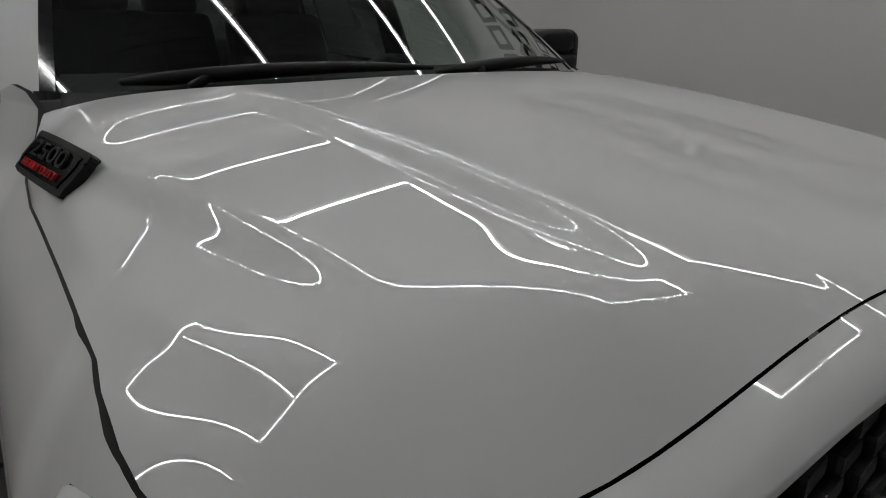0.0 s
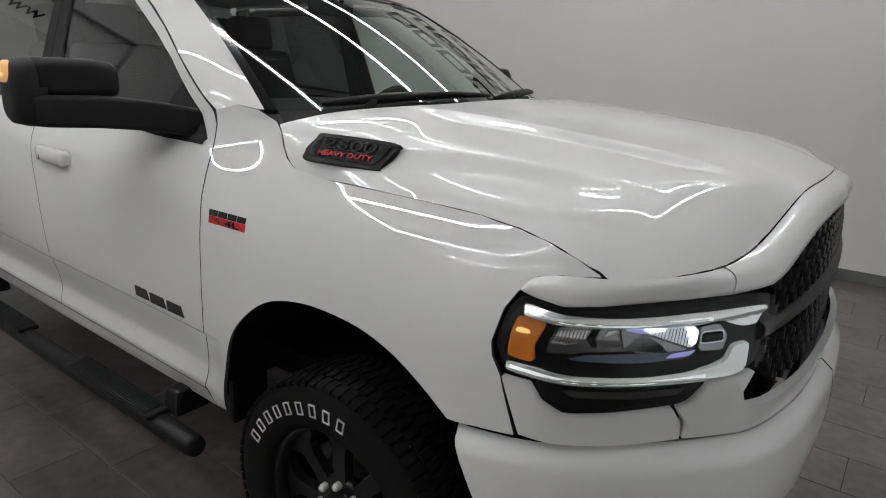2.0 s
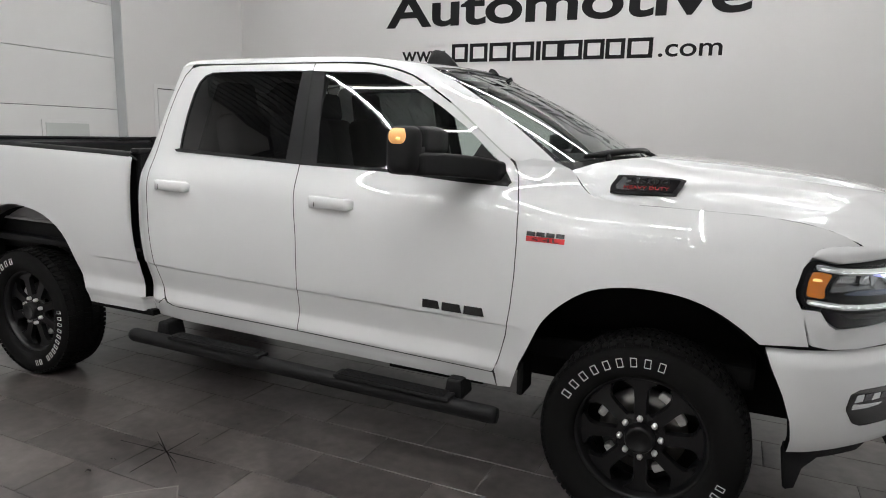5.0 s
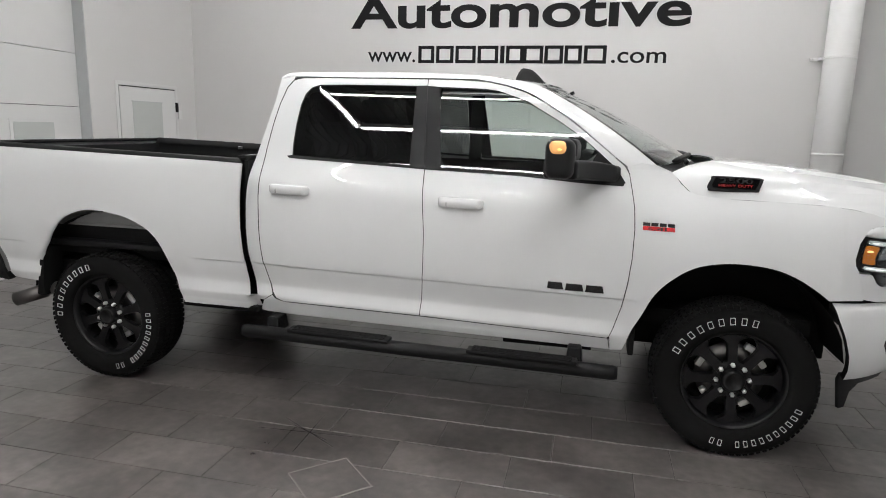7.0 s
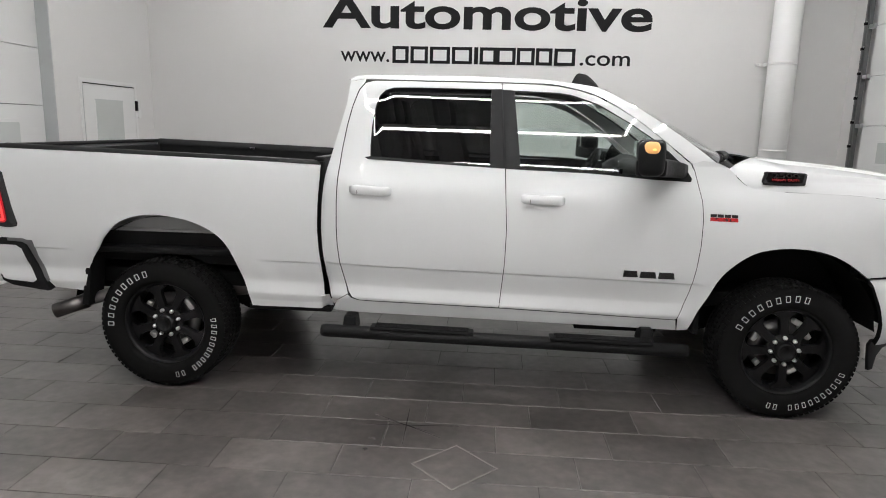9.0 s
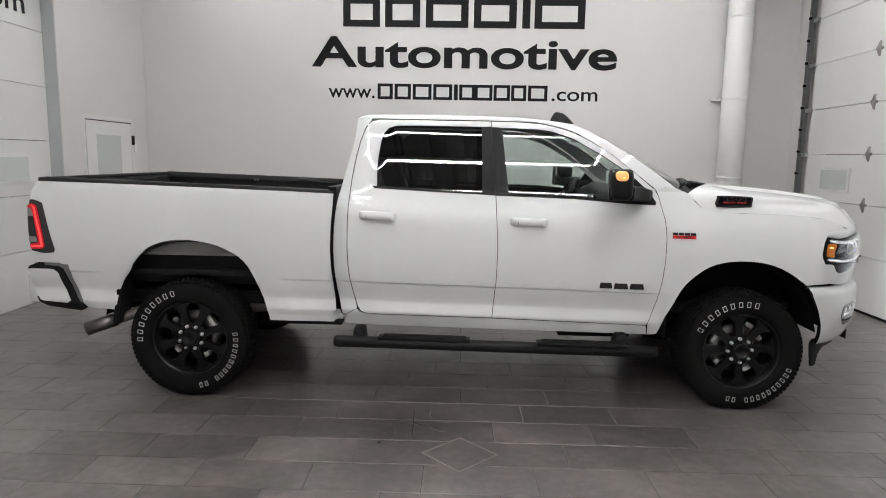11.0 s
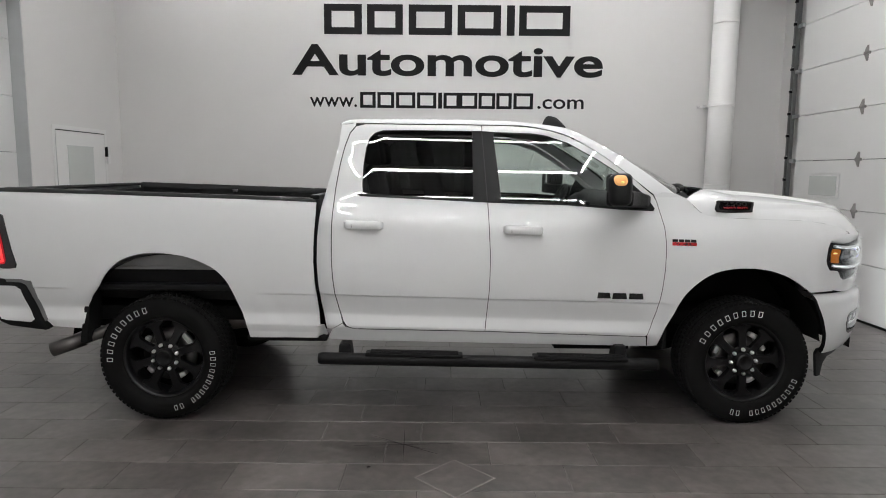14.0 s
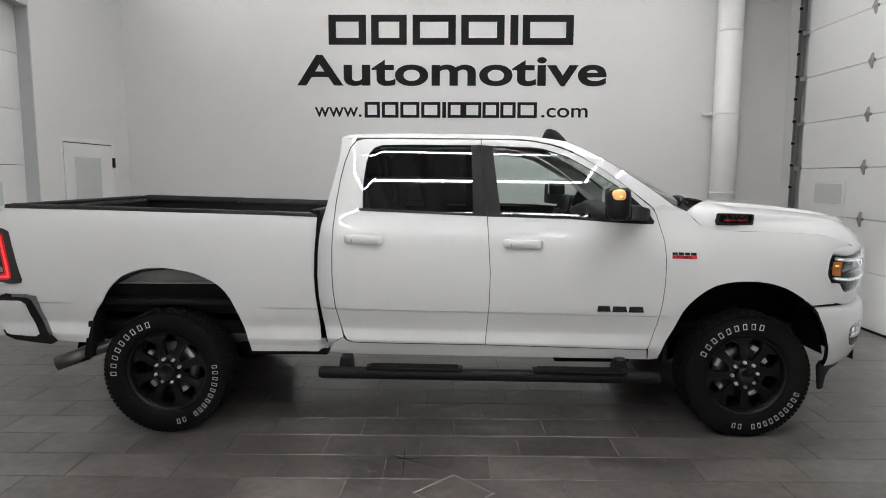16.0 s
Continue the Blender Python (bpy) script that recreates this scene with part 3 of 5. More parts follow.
    plate("bed_side", out, skin, PAINT, truck, "white cargo bed side", (0.03, 0.007), 0.02, side)
    plate("bed_rail", [(-2.875, 1.484), (-2.87, 1.502), (-1.6, 1.476), (-.89, 1.452), (-.884, 1.434), (-1.6, 1.462)], inset(0.006), BLACK_PLASTIC, truck, "black bed rail cap", 0.1, 0.06, side)


for side in (1, -1):
    body_side(side)


# pillars, roof, windscreen
ROOF_EDGE = [(-.78, .665, 1.940), (-.70, .66, 1.972), (-.4, .655, 1.979), (0.0, .655, 1.979), (.35, .655, 1.970), (.60, .655, 1.948), (.78, .66, 1.915), (.98, .695, 1.815), (1.18, .74, 1.682), (1.36, .785, 1.555), (1.44, .80, 1.500)]
DOOR_LINE = [(-.76, 1.93), (-.66, 1.945), (-.4, 1.942), (0.0, 1.942), (.349, 1.939), (.504, 1.929), (.734, 1.871), (.959, 1.743), (1.106, 1.633), (1.225, 1.538), (1.295, 1.487)]


def upper(pts, steps=6):
    return [Vector(p) for p in spline(pts, steps)]


def screen_edge(u):
    return Vector((.78 + .66 * u, .66 + .14 * u, 1.915 - .31 * u - .105 * u * u))


edge = upper(ROOF_EDGE)[:36] + [screen_edge(k / 24) for k in range(25)]
low = upper([skin(x, z) for x, z in DOOR_LINE])
for side in (1, -1):
    rows = []
    for a, b in zip(low, edge):
        b = Vector((b.x, -b.y, b.z))
        row = []
        for k in range(9):
            t = k / 8
            p = a.lerp(b, t)
            out = Vector((0.25, -0.75, 0.6)).normalized() * (0.013 - .009 * smooth(.55, .95, a.x)) * math.sin(math.pi * t)
            p = p + out
            row.append((p.x, p.y * side, p.z))
        rows.append(row)
    loft("roof_rail", rows, PAINT, truck, "white roof rail and windscreen pillar", flip=side > 0)

n_roof = 6 * 6 + 1
rows = []
for p in edge[: n_roof - 0]:
    rows.append([(p.x + 0.10 * smooth(.2, .78, p.x) * (1 - (v / 12) ** 2), -p.y * v / 12, p.z + 0.022 * (1 - (v / 12) ** 2)) for v in range(-12, 13)])
loft("roof", rows, PAINT, truck, "white roof panel", flip=False)


def screen_point(u, v, d=0.0):
    """The windscreen: u from its top to its foot, v across from -1 to 1."""
    p = screen_edge(u)
    return (p.x + (.10 + .17 * u) * (1 - v * v) + d * 0.55, p.y * v, p.z + 0.012 * (1 - v * v) + d * 0.83)


def screen(name, u0, u1, v0, v1, material, d, label=""):
    return plate(name, [(u0, v0), (u1, v0), (u1, v1), (u0, v1)], lambda u, v, h: screen_point(u, v, d + h), material, truck, label, 0.035, 0.003)


ws = screen("windshield", 0.03, 1.0, -.985, .985, GLASS_CLEAR, -0.004, "clear curved windshield")
ws.visible_shadow = False
for side in (-1, 1):
    screen("windshield_seal", 0.0, 1.0, .965 * side, 1.0 * side, GLOSS_BLACK, 0.0, "black windshield seal") if side > 0 else screen("windshield_seal", 0.0, 1.0, -1.0, -.965, GLOSS_BLACK, 0.0, "black windshield seal")
screen("windshield_seal", 0.0, 0.045, -1, 1, GLOSS_BLACK, 0.001, "black windshield seal")
screen("cowl", 0.93, 1.10, -.955, .955, BLACK_PLASTIC, -0.008, "black plastic cowl")

# back wall of the cab with its window
rows = []
for i in range(13):
    z = .62 + (1.95 - .62) * i / 12
    w = half_width(-.80, z) - .045
    x = -.825 if z < 1.42 else -.825 + (z - 1.42) * .17
    rows.append([(x, w * (j / 6 - 1), z) for j in range(13)])
loft("cab_back", rows[:8], PAINT, truck, "white cab back panel")
for side in (-1, 1):
    loft("rear_pillar", [[(p[0], p[1], p[2]) for p in (r[:3] if side < 0 else r[10:])] for r in rows[7:]], PAINT, truck)
loft("rear_window", [r[2:11] for r in rows[7:12]], GLASS_DARK, truck, "dark rear window glass").visible_shadow = False
loft("cab_back_top", rows[11:], PAINT, truck)

# hood
XREAR = [(0, 1.80), (.3, 1.795), (.44, 1.775), (.50, 1.745), (.56, 1.70), (.70, 1.60), (.806, 1.515)]


def ease(a, b, x):
    t = min(max((x - a) / (b - a), 0.0), 1.0)
    return t * t * t * (t * (6 * t - 15) + 10)


def front_x(a):
    return 2.83 - .17 * a * a - .335 * a ** 8


def front_z(a):
    return 1.390 - .028 * a * a - .114 * ease(.17, .72, a)


def lean(u):
    """Zero, then a straight slope, with a short bend between."""
    return 0.0 if u < 0 else u * u / .08 if u < .04 else u - .02


def hood_z(x, a):
    """A nearly flat middle, three ledges on each side that fade towards the nose, flat panels between them and a tight roll at the side edge."""
    t = x - 1.65
    mid = 1.537 - .025 * t - .064 * t * t
    side = 1.356 - .046 * t - .019 * t * t
    v = a / (.866 + .024 * ease(1.55, 2.25, x))
    at_1 = .500 - .085 * (x - 1.85)
    at_2 = .790 - .20 * (x - 1.965)
    at_3 = .86 - .03 * (x - 1.9) - .6 * max(x - 2.3, 0) ** 1.6
    ledges = ((at_1, .031, .020 * ease(1.72, 2.0, x) * (1 - ease(2.50, 2.76, x))),
              (at_2, .036, .024 * ease(1.80, 2.15, x) * (1 - ease(2.40, 2.66, x))),
              (at_3, .026, .007 * ease(1.90, 2.25, x) * (1 - ease(2.45, 2.64, x))))

    def drop(b):
        return .05 * b * b + .06 * lean(b - .46) + .10 * lean(b - .70) + sum(h * ease(c - w, c + w, b) for c, w, h in ledges)

    roll = max(mid - side - drop(.87), 0)
    return mid - drop(a) - roll * v ** (15 - 5 * ease(1.7, 2.5, x))


def hood_map(x, y, d):
    """The hood bends down twice at the nose: a long soft bend, and a short one that brings the edge to its curve."""
    a = abs(y)
    fx = front_x(a)
    fall = hood_z(fx, a) - front_z(a)
    soft = min(.034, fall)
    u = min(max(1 - (fx - x) / .30, 0), 1.05)
    w = min(max(1 - (fx - x) / (.10 + .11 * ease(.42, .66, a)), 0), 1.05)
    return (x, y, hood_z(x, a) - soft * u ** 2.6 - (fall - soft) * w ** 2.1 + d + look_up(FIX, x) * min(a / .87, 1.04) ** 9)


# the hood's side edge lies flush with the fender's upper edge
TOP_EDGE = [skin(s, z) for s, z in ((1.513, 1.470), (1.54, 1.445), (1.565, 1.41), (1.60, 1.378), (1.645, 1.358), (1.80, 1.343), (1.95, 1.341), (2.13, 1.337), (2.28, 1.332), (2.4, 1.319), (2.48, 1.307), (2.55, 1.284), (2.595, 1.258))]
SIDE_E = eased([(p[0], -p[1] - .0046) for p in TOP_EDGE] + [(2.62, .855)], .004)
FIX = (1.4, 2.9, [0.0, 0.0])
FIX = eased([(1.4, 0.0)] + [(p[0], (p[2] - hood_map(p[0], p[1] + .005, 0)[2]) / (-p[1] / .87) ** 9) for p in TOP_EDGE] + [(2.64, -.012), (2.9, 0.0)], .03)


out = [(curve(XREAR, abs(y)), y) for y in [k * .0806 for k in range(-10, 11)]]
sidel = [(x, look_up(SIDE_E, x)) for x in (1.54, 1.56, 1.58, 1.60, 1.62, 1.645, 1.70, 1.80, 1.95, 2.13, 2.3, 2.38, 2.43, 2.50, 2.54, 2.56)]
front = [(front_x(abs(y)) - .001, y) for y in [.866 - k * .0433 for k in range(41)]]
outline = [(x, -y) for x, y in sidel] + [(x, -y) for x, y in front] + [(x, y) for x, y in sidel[::-1]] + out[::-1]
plate("hood", outline, hood_map, PAINT, truck, "white sculpted hood with raised centre", (0.011, 0.006), 0.010, 1, DARK)


# ---- truck: nose ----
def mirror_y(points, side):
    return [(x, y * side, z) for x, y, z in points]


XG = [(0, 2.888), (.2, 2.880), (.4, 2.860), (.55, 2.833), (.60, 2.800), (.714, 2.74)]
ZG = [(0, 1.335), (.2, 1.330), (.33, 1.310), (.43, 1.275), (.52, 1.236), (.60, 1.212), (.714, 1.206)]
rows = []
for k in range(57):
    y = -.655 + 1.31 * k / 56
    a = abs(y)
    top = Vector((front_x(a) + .001, y, front_z(a) - .002))
    low_p = Vector((curve(XG, a), y, curve(ZG, a)))
    row = []
    for j in range(9):
        t = j / 8
        p = top.lerp(low_p, t) + Vector((.013, 0, .010)) * math.sin(math.pi * t)
        row.append(tuple(p))
    row.append((low_p.x - .03, y, low_p.z - .006))
    rows.append(row)
loft("header_panel", rows, PAINT, truck, "white panel above the grille", flip=True)

LAMP = [(2.388, 1.087), (2.408, 1.162), (2.439, 1.197), (2.529, 1.183), (2.68, 1.196), (2.884, 1.205), (3.006, 1.204), (3.0, 1.16), (2.975, 1.04), (2.853, 1.029), (2.697, 1.02), (2.541, 1.022), (2.419, 1.024)]


def even(points, n):
    """n + 1 places at even steps along a line."""
    pts = [Vector(p) for p in points]
    run = [0.0]
    for p, q in zip(pts, pts[1:]):
        run.append(run[-1] + (q - p).length)
    out = []
    for k in range(n + 1):
        d = run[-1] * k / n
        i = max(j for j in range(len(pts) - 1) if run[j] <= d + 1e-9)
        out.append(pts[i].lerp(pts[i + 1], (d - run[i]) / max(run[i + 1] - run[i], 1e-9)))
    return out


def rounded(outline, passes=2):
    """The outline with its corners cut round."""
    for _ in range(passes):
        pts = []
        for p, q in zip(outline, outline[1:] + outline[:1]):
            pts.append((p[0] * .88 + q[0] * .12, p[1] * .88 + q[1] * .12))
            pts.append((p[0] * .12 + q[0] * .88, p[1] * .12 + q[1] * .88))
        outline = pts
    return outline


def bowed(d, z_of, half, rise):
    """A skin offset that swells along a middle line, for light strips with a round face."""
    def bend(u, z, h):
        k = max(1 - ((z - z_of(u)) / half) ** 2, 0)
        return skin(u, z, h + d + rise * k)
    return bend


def headlight(side):
    lamp = plate("headlight", rounded(LAMP), inset(-0.012), LAMP_BLACK, truck, "black headlight with lit white light pipes", 0.03, 0.03, side)
    plate("light_pipe", rounded([(2.447, 1.184), (2.53, 1.175), (2.659, 1.174), (2.80, 1.179), (2.966, 1.190), (2.972, 1.180), (2.955, 1.147), (2.925, 1.143), (2.895, 1.150), (2.862, 1.163), (2.80, 1.155), (2.659, 1.150), (2.53, 1.152), (2.452, 1.163)]), bowed(0.0, lambda u: 1.164 + .012 * max(u - 2.80, 0) / .1, .015, .009), LAMP_SILVER, lamp, "silver light strip, lit along its length", (0.03, 0.004), 0.012, side)
    plate("light_tube", [(2.456, 1.174), (2.53, 1.1655), (2.659, 1.1645), (2.84, 1.172), (2.84, 1.165), (2.659, 1.157), (2.53, 1.159), (2.460, 1.168)], inset(0.0085), DRL_LIT, lamp, "glowing white tube", 0.04, 0.004, side)
    plate("light_pipe", rounded([(2.421, 1.060), (2.54, 1.047), (2.694, 1.045), (2.85, 1.052), (2.893, 1.068), (2.905, 1.100), (2.944, 1.106), (2.946, 1.046), (2.862, 1.028), (2.697, 1.023), (2.541, 1.026), (2.422, 1.041)]), bowed(0.0, lambda u: 1.036 + .010 * max(2.50 - u, 0) / .08, .014, .009), LAMP_SILVER, lamp, "silver light strip, lit along its length", (0.03, 0.004), 0.012, side)
    plate("light_tube", [(2.430, 1.053), (2.54, 1.040), (2.694, 1.038), (2.84, 1.044), (2.84, 1.037), (2.694, 1.031), (2.54, 1.033), (2.432, 1.047)], inset(0.0085), DRL_LIT, lamp, "glowing white tube", 0.04, 0.004, side)
    plate("turn_signal", rounded([(2.436, 1.156), (2.466, 1.157), (2.497, 1.150), (2.480, 1.112), (2.474, 1.096), (2.479, 1.072), (2.468, 1.064), (2.420, 1.070), (2.424, 1.12)]), inset(0.000), AMBER, lamp, "amber turn signal lens", 0.02, 0.01, side)
    plate("turn_bulb", rounded([(2.434, 1.130), (2.442, 1.136), (2.462, 1.133), (2.466, 1.126), (2.452, 1.124), (2.436, 1.125)]), inset(0.003), AMBER_LIT, lamp, "glowing amber bulb", 0.02, 0.003, side)
    # dark chrome chamber: a silver cup, a smaller one, a ribbed ramp and the lit reflector over it
    plate("chamber", rounded([(2.500, 1.084), (2.506, 1.118), (2.525, 1.146), (2.60, 1.151), (2.80, 1.155), (2.820, 1.142), (2.820, 1.105), (2.80, 1.090), (2.60, 1.080)]), inset(-0.010), LAMP_DARK, lamp, "dark chrome lamp chamber", 0.03, 0.004, side)
    cup = plate("reflector", rounded([(2.508, 1.106), (2.524, 1.142), (2.545, 1.147), (2.590, 1.149), (2.578, 1.131), (2.566, 1.118), (2.545, 1.109)], 1), bowed(-0.010, lambda u: 1.128, .020, .007), LAMP_RIM, lamp, "silver reflector cup", (0.01, 0.004), 0.004, side)
    for k in range(9):
        u = 2.517 + .0070 * k
        plate("flute", [(u, 1.109 + .0011 * k), (u + .0012, 1.109 + .0011 * k), (u + .0087, 1.143), (u + .0075, 1.143)], inset(-0.0015), LAMP_DARK, cup, "", 0.06, 0.002, side)
    plate("divider", [(2.591, 1.150), (2.604, 1.150), (2.594, 1.130), (2.600, 1.112), (2.590, 1.108), (2.580, 1.124)], inset(-0.001), LAMP_BLACK, lamp, "black divider", 0.03, 0.003, side)
    cup = plate("reflector", rounded([(2.606, 1.149), (2.648, 1.150), (2.640, 1.134), (2.655, 1.112), (2.640, 1.104), (2.606, 1.112), (2.598, 1.130)], 1), bowed(-0.010, lambda u: 1.128, .020, .006), LAMP_MID, lamp, "grey chrome reflector cup", (0.01, 0.004), 0.004, side)
    # a highlight on the cup, painted as a bright plate
    plate("glint", [(2.612, 1.134), (2.622, 1.146), (2.640, 1.147), (2.628, 1.140)], inset(-0.001), LAMP_RIM, cup, "glint painted as a bright chrome plate", 0.03, 0.002, side)
    ramp = plate("ramp", [(2.646, 1.146), (2.664, 1.147), (2.700, 1.137), (2.745, 1.119), (2.795, 1.101), (2.780, 1.096), (2.690, 1.094), (2.655, 1.110)], inset(-0.004), LAMP_MID, lamp, "grey ribbed ramp", 0.03, 0.003, side)
    for k in range(11):
        u, h = 2.655 + .0035 * k, 1.104 + .0037 * k
        v = u + .095 - .0050 * k
        plate("rib", [(u, h), (v, 1.0955 + .0016 * k), (v, 1.0967 + .0016 * k), (u, h + .0012)], inset(-0.002), LAMP_BLACK, ramp, "", 0.06, 0.002, side)
    fan = plate("led_reflector", rounded([(2.652, 1.150), (2.735, 1.153), (2.800, 1.154), (2.815, 1.142), (2.812, 1.115), (2.799, 1.105), (2.762, 1.119), (2.715, 1.136), (2.68, 1.145)], 1), inset(0.000), BEAM_PALE, lamp, "lit silver LED reflector", 0.02, 0.003, side)
    for k in range(12):
        u = 2.714 + .0074 * k
        plate("rib", [(u, 1.136 - .0026 * k), (u + .0009, 1.136 - .0026 * k), (u + .0049, 1.150), (u + .004, 1.150)], inset(0.0025), LAMP_MID, fan, "", 0.06, 0.002, side)
    plate("led_chip", rounded([(2.782, 1.150), (2.802, 1.150), (2.811, 1.138), (2.808, 1.116), (2.796, 1.111), (2.790, 1.130)], 1), inset(0.003), BEAM_LIT, fan, "bright white LED row", 0.02, 0.003, side)
    plate("led_chip", rounded([(2.690, 1.1495), (2.735, 1.151), (2.740, 1.146), (2.706, 1.143)], 1), inset(0.003), BEAM_LIT, fan, "bright white LED row", 0.02, 0.003, side)
    plate("violet_edge", rounded([(2.652, 1.149), (2.690, 1.149), (2.702, 1.141), (2.676, 1.143)], 1), inset(0.003), LED_DIM, fan, "violet lit edge", 0.02, 0.003, side)
    plate("shelf", rounded([(2.50, 1.078), (2.52, 1.088), (2.80, 1.089), (2.86, 1.084), (2.84, 1.066), (2.69, 1.058), (2.54, 1.060)]), inset(-0.004), LAMP_BLACK, lamp, "gloss black lamp shelf", 0.04, 0.006, side)
    # bluish sheen of the lower lens, put into a plate's colour
    plate("lamp_sheen", rounded([(2.54, 1.080), (2.58, 1.093), (2.69, 1.096), (2.80, 1.097), (2.814, 1.100), (2.800, 1.082), (2.69, 1.075)]), inset(-0.001), LAMP_BLUE, lamp, "bluish sheen painted along the lens edge", 0.04, 0.003, side)
    plate("blue_glow", rounded([(2.745, 1.084), (2.795, 1.087), (2.812, 1.099), (2.795, 1.097), (2.76, 1.094)]), inset(0.001), LED_DIM, lamp, "violet glowing lens edge", 0.04, 0.002, side)
    plate("plaque", rounded([(2.826, 1.092), (2.822, 1.144), (2.868, 1.150), (2.892, 1.124), (2.884, 1.090)], 1), inset(-0.008), LAMP_MID, lamp, "grey lamp plaque", 0.03, 0.003, side)
    plate("side_window", rounded([(2.824, 1.108), (2.826, 1.136), (2.880, 1.138), (2.884, 1.110)]), inset(-0.006), LAMP_RIM, lamp, "thin bright frame", 0.03, 0.002, side)
    plate("side_window", rounded([(2.827, 1.111), (2.829, 1.133), (2.877, 1.135), (2.881, 1.113)]), inset(-0.005), LAMP_BLACK, lamp, "black plaque", 0.03, 0.002, side)
    for u in (2.833, 2.846, 2.859):
        plate("lamp_mark", [(u, 1.118), (u + .010, 1.118), (u + .010, 1.128), (u, 1.128)], inset(-0.003), TRIM_GREY, lamp, "small grey mark", 0.04, 0.004, side)
    plate("lens_cover", rounded([(2.396, 1.087), (2.414, 1.158), (2.441, 1.19), (2.529, 1.178), (2.68, 1.190), (2.884, 1.199), (2.998, 1.198), (2.97, 1.046), (2.853, 1.034), (2.697, 1.025), (2.541, 1.027), (2.424, 1.03)]), inset(0.012), LENS_CLEAR, lamp, "clear lens cover", 0.04, 0.012, side).visible_shadow = False
    low = plate("running_lamp", rounded([(2.478, 1.019), (2.507, .976), (2.548, .951), (2.668, .957), (2.812, .970), (2.855, 1.016), (2.853, 1.026), (2.697, 1.017), (2.541, 1.019)]), inset(-0.010), LAMP_BLACK, truck, "black lower lamp below the headlight", 0.03, 0.02, side)
    plate("lamp_strip", [(2.54, 1.008), (2.69, 1.004), (2.80, 1.008), (2.78, .998), (2.69, .994), (2.56, .997)], inset(0.0), TRIM_GREY, low, "grey reflector strip", 0.03, 0.01, side)
    plate("lens_cover", rounded([(2.484, 1.016), (2.511, .979), (2.55, .956), (2.668, .962), (2.808, .974), (2.846, 1.014), (2.697, 1.012), (2.541, 1.014)]), inset(0.004), LENS_CLEAR, low, "clear lens cover", 0.04, 0.01, side).visible_shadow = False
    # painted panels round the lamp
    crest = [skin(2.435, 1.209), skin(2.449, 1.228), skin(2.473, 1.2405), skin(2.516, 1.2490), skin(2.56, 1.2510)] + [(front_x(q) + .001, -q, front_z(q) - .002) for q in (.866, .84, .80, .76, .72, .69, .66)]
    foot = [skin(2.440, 1.206), skin(2.47, 1.199), skin(2.529, 1.190), skin(2.60, 1.196), skin(2.68, 1.203), skin(2.78, 1.208), (curve(XG, .657), -.657, curve(ZG, .657))]
    rows = []
    for p, q in zip(even(crest, 40), even(foot, 40)):
        row = [p.lerp(q, j / 8) + Vector((.007, -.007, .006)).lerp(Vector((.013, 0, .010)), ease(.78, .66, -p.y)) * math.sin(math.pi * j / 8) * min(1, (p - q).length / .04) for j in range(9)]
        row.append(q + Vector((-.02, .02, -.004)))
        rows.append([(w.x, w.y * side, w.z) for w in row])
    loft("headlight_brow", rows, PAINT, truck, "white brow panel over the headlight", flip=side > 0)
    plate("lamp_panel", ([(2.412, 1.018), (2.456, .889), (2.526, .876), (2.643, .874), (2.815, .880), (2.81, .922), (2.785, .958), (2.668, .950), (2.546, .944), (2.500, .972), (2.472, 1.014)]), skin, PAINT, truck, "white panel under the headlight", 0.03, 0.02, side)
    plate("grille_surround", [(2.823, .880), (2.818, .925), (2.795, .960), (2.818, .966), (2.862, 1.018), (2.972, 1.032), (2.952, .985), (2.968, .945), (3.05, .935), (3.3, .93), (3.575, .93), (3.575, .872), (2.943, .874)], skin, PAINT, truck, "white grille surround", 0.03, 0.02, side)


for side in (1, -1):
    headlight(side)

# grille: dark backing, a thick bar and staggered hexagon studs
rows = []
for k in range(33):
    y = -.60 + 1.2 * k / 32
    rows.append([(2.845 - .16 * y * y, y, .90 + (curve(ZG, abs(y)) - .004 - .90) * j / 4) for j in range(5)])
grille = loft("grille", rows, DARK, truck, "black honeycomb grille")
stud = block((.034, .056, .026), (0, 0, 0), 0.007)
stud_me = bpy.data.meshes.new("grille_stud")
stud.to_mesh(stud_me)
stud.free()
stud_me.materials.append(GRILLE_BLACK)
for r in range(13):
    z = .950 + r * .0295
    if abs(z - 1.123) < .03:
        continue
    for c in range(-10, 11):
        y = (c + .5 * (r % 2)) * .060
        reach = min(.565 - max(0, z - 1.20) * 3.4, .545 - max(0, 1.04 - z) * .9)
        if abs(y) > reach:
            continue
        ob = part("grille_stud", stud_me, GRILLE_BLACK, grille)
        x = 2.862 - .16 * y * y - max(0, z - 1.2) * .15
        ob.matrix_basis = pose(x, y, z, 0, 0, -math.degrees(math.atan(.32 * y)))
rows = []
for k in range(25):
    y = -.60 + 1.2 * k / 24
    x = 2.88 - .16 * y * y
    rows.append([(x + dx, y, 1.123 + dz) for dx, dz in ((-.04, -.02), (0, -.022), (.012, -.012), (.012, .012), (0, .022), (-.04, .02))])
loft("grille_bar", rows, GRILLE_BLACK, grille, "gloss black crossbar", closed=True)

# front bumper
BUMP = [(.30, -.10), (.44, -.055), (.50, -.02), (.60, .004), (.72, .014), (.82, .010), (.85, -.002), (.868, -.03)]


def bump_map(s, z, d):
    x, y, nx, ny = plan_at(s)
    o = curve(BUMP, z) + .02 * smooth(2.55, 3.2, s) + .004 + d
    return x + nx * o, y + ny * o, z


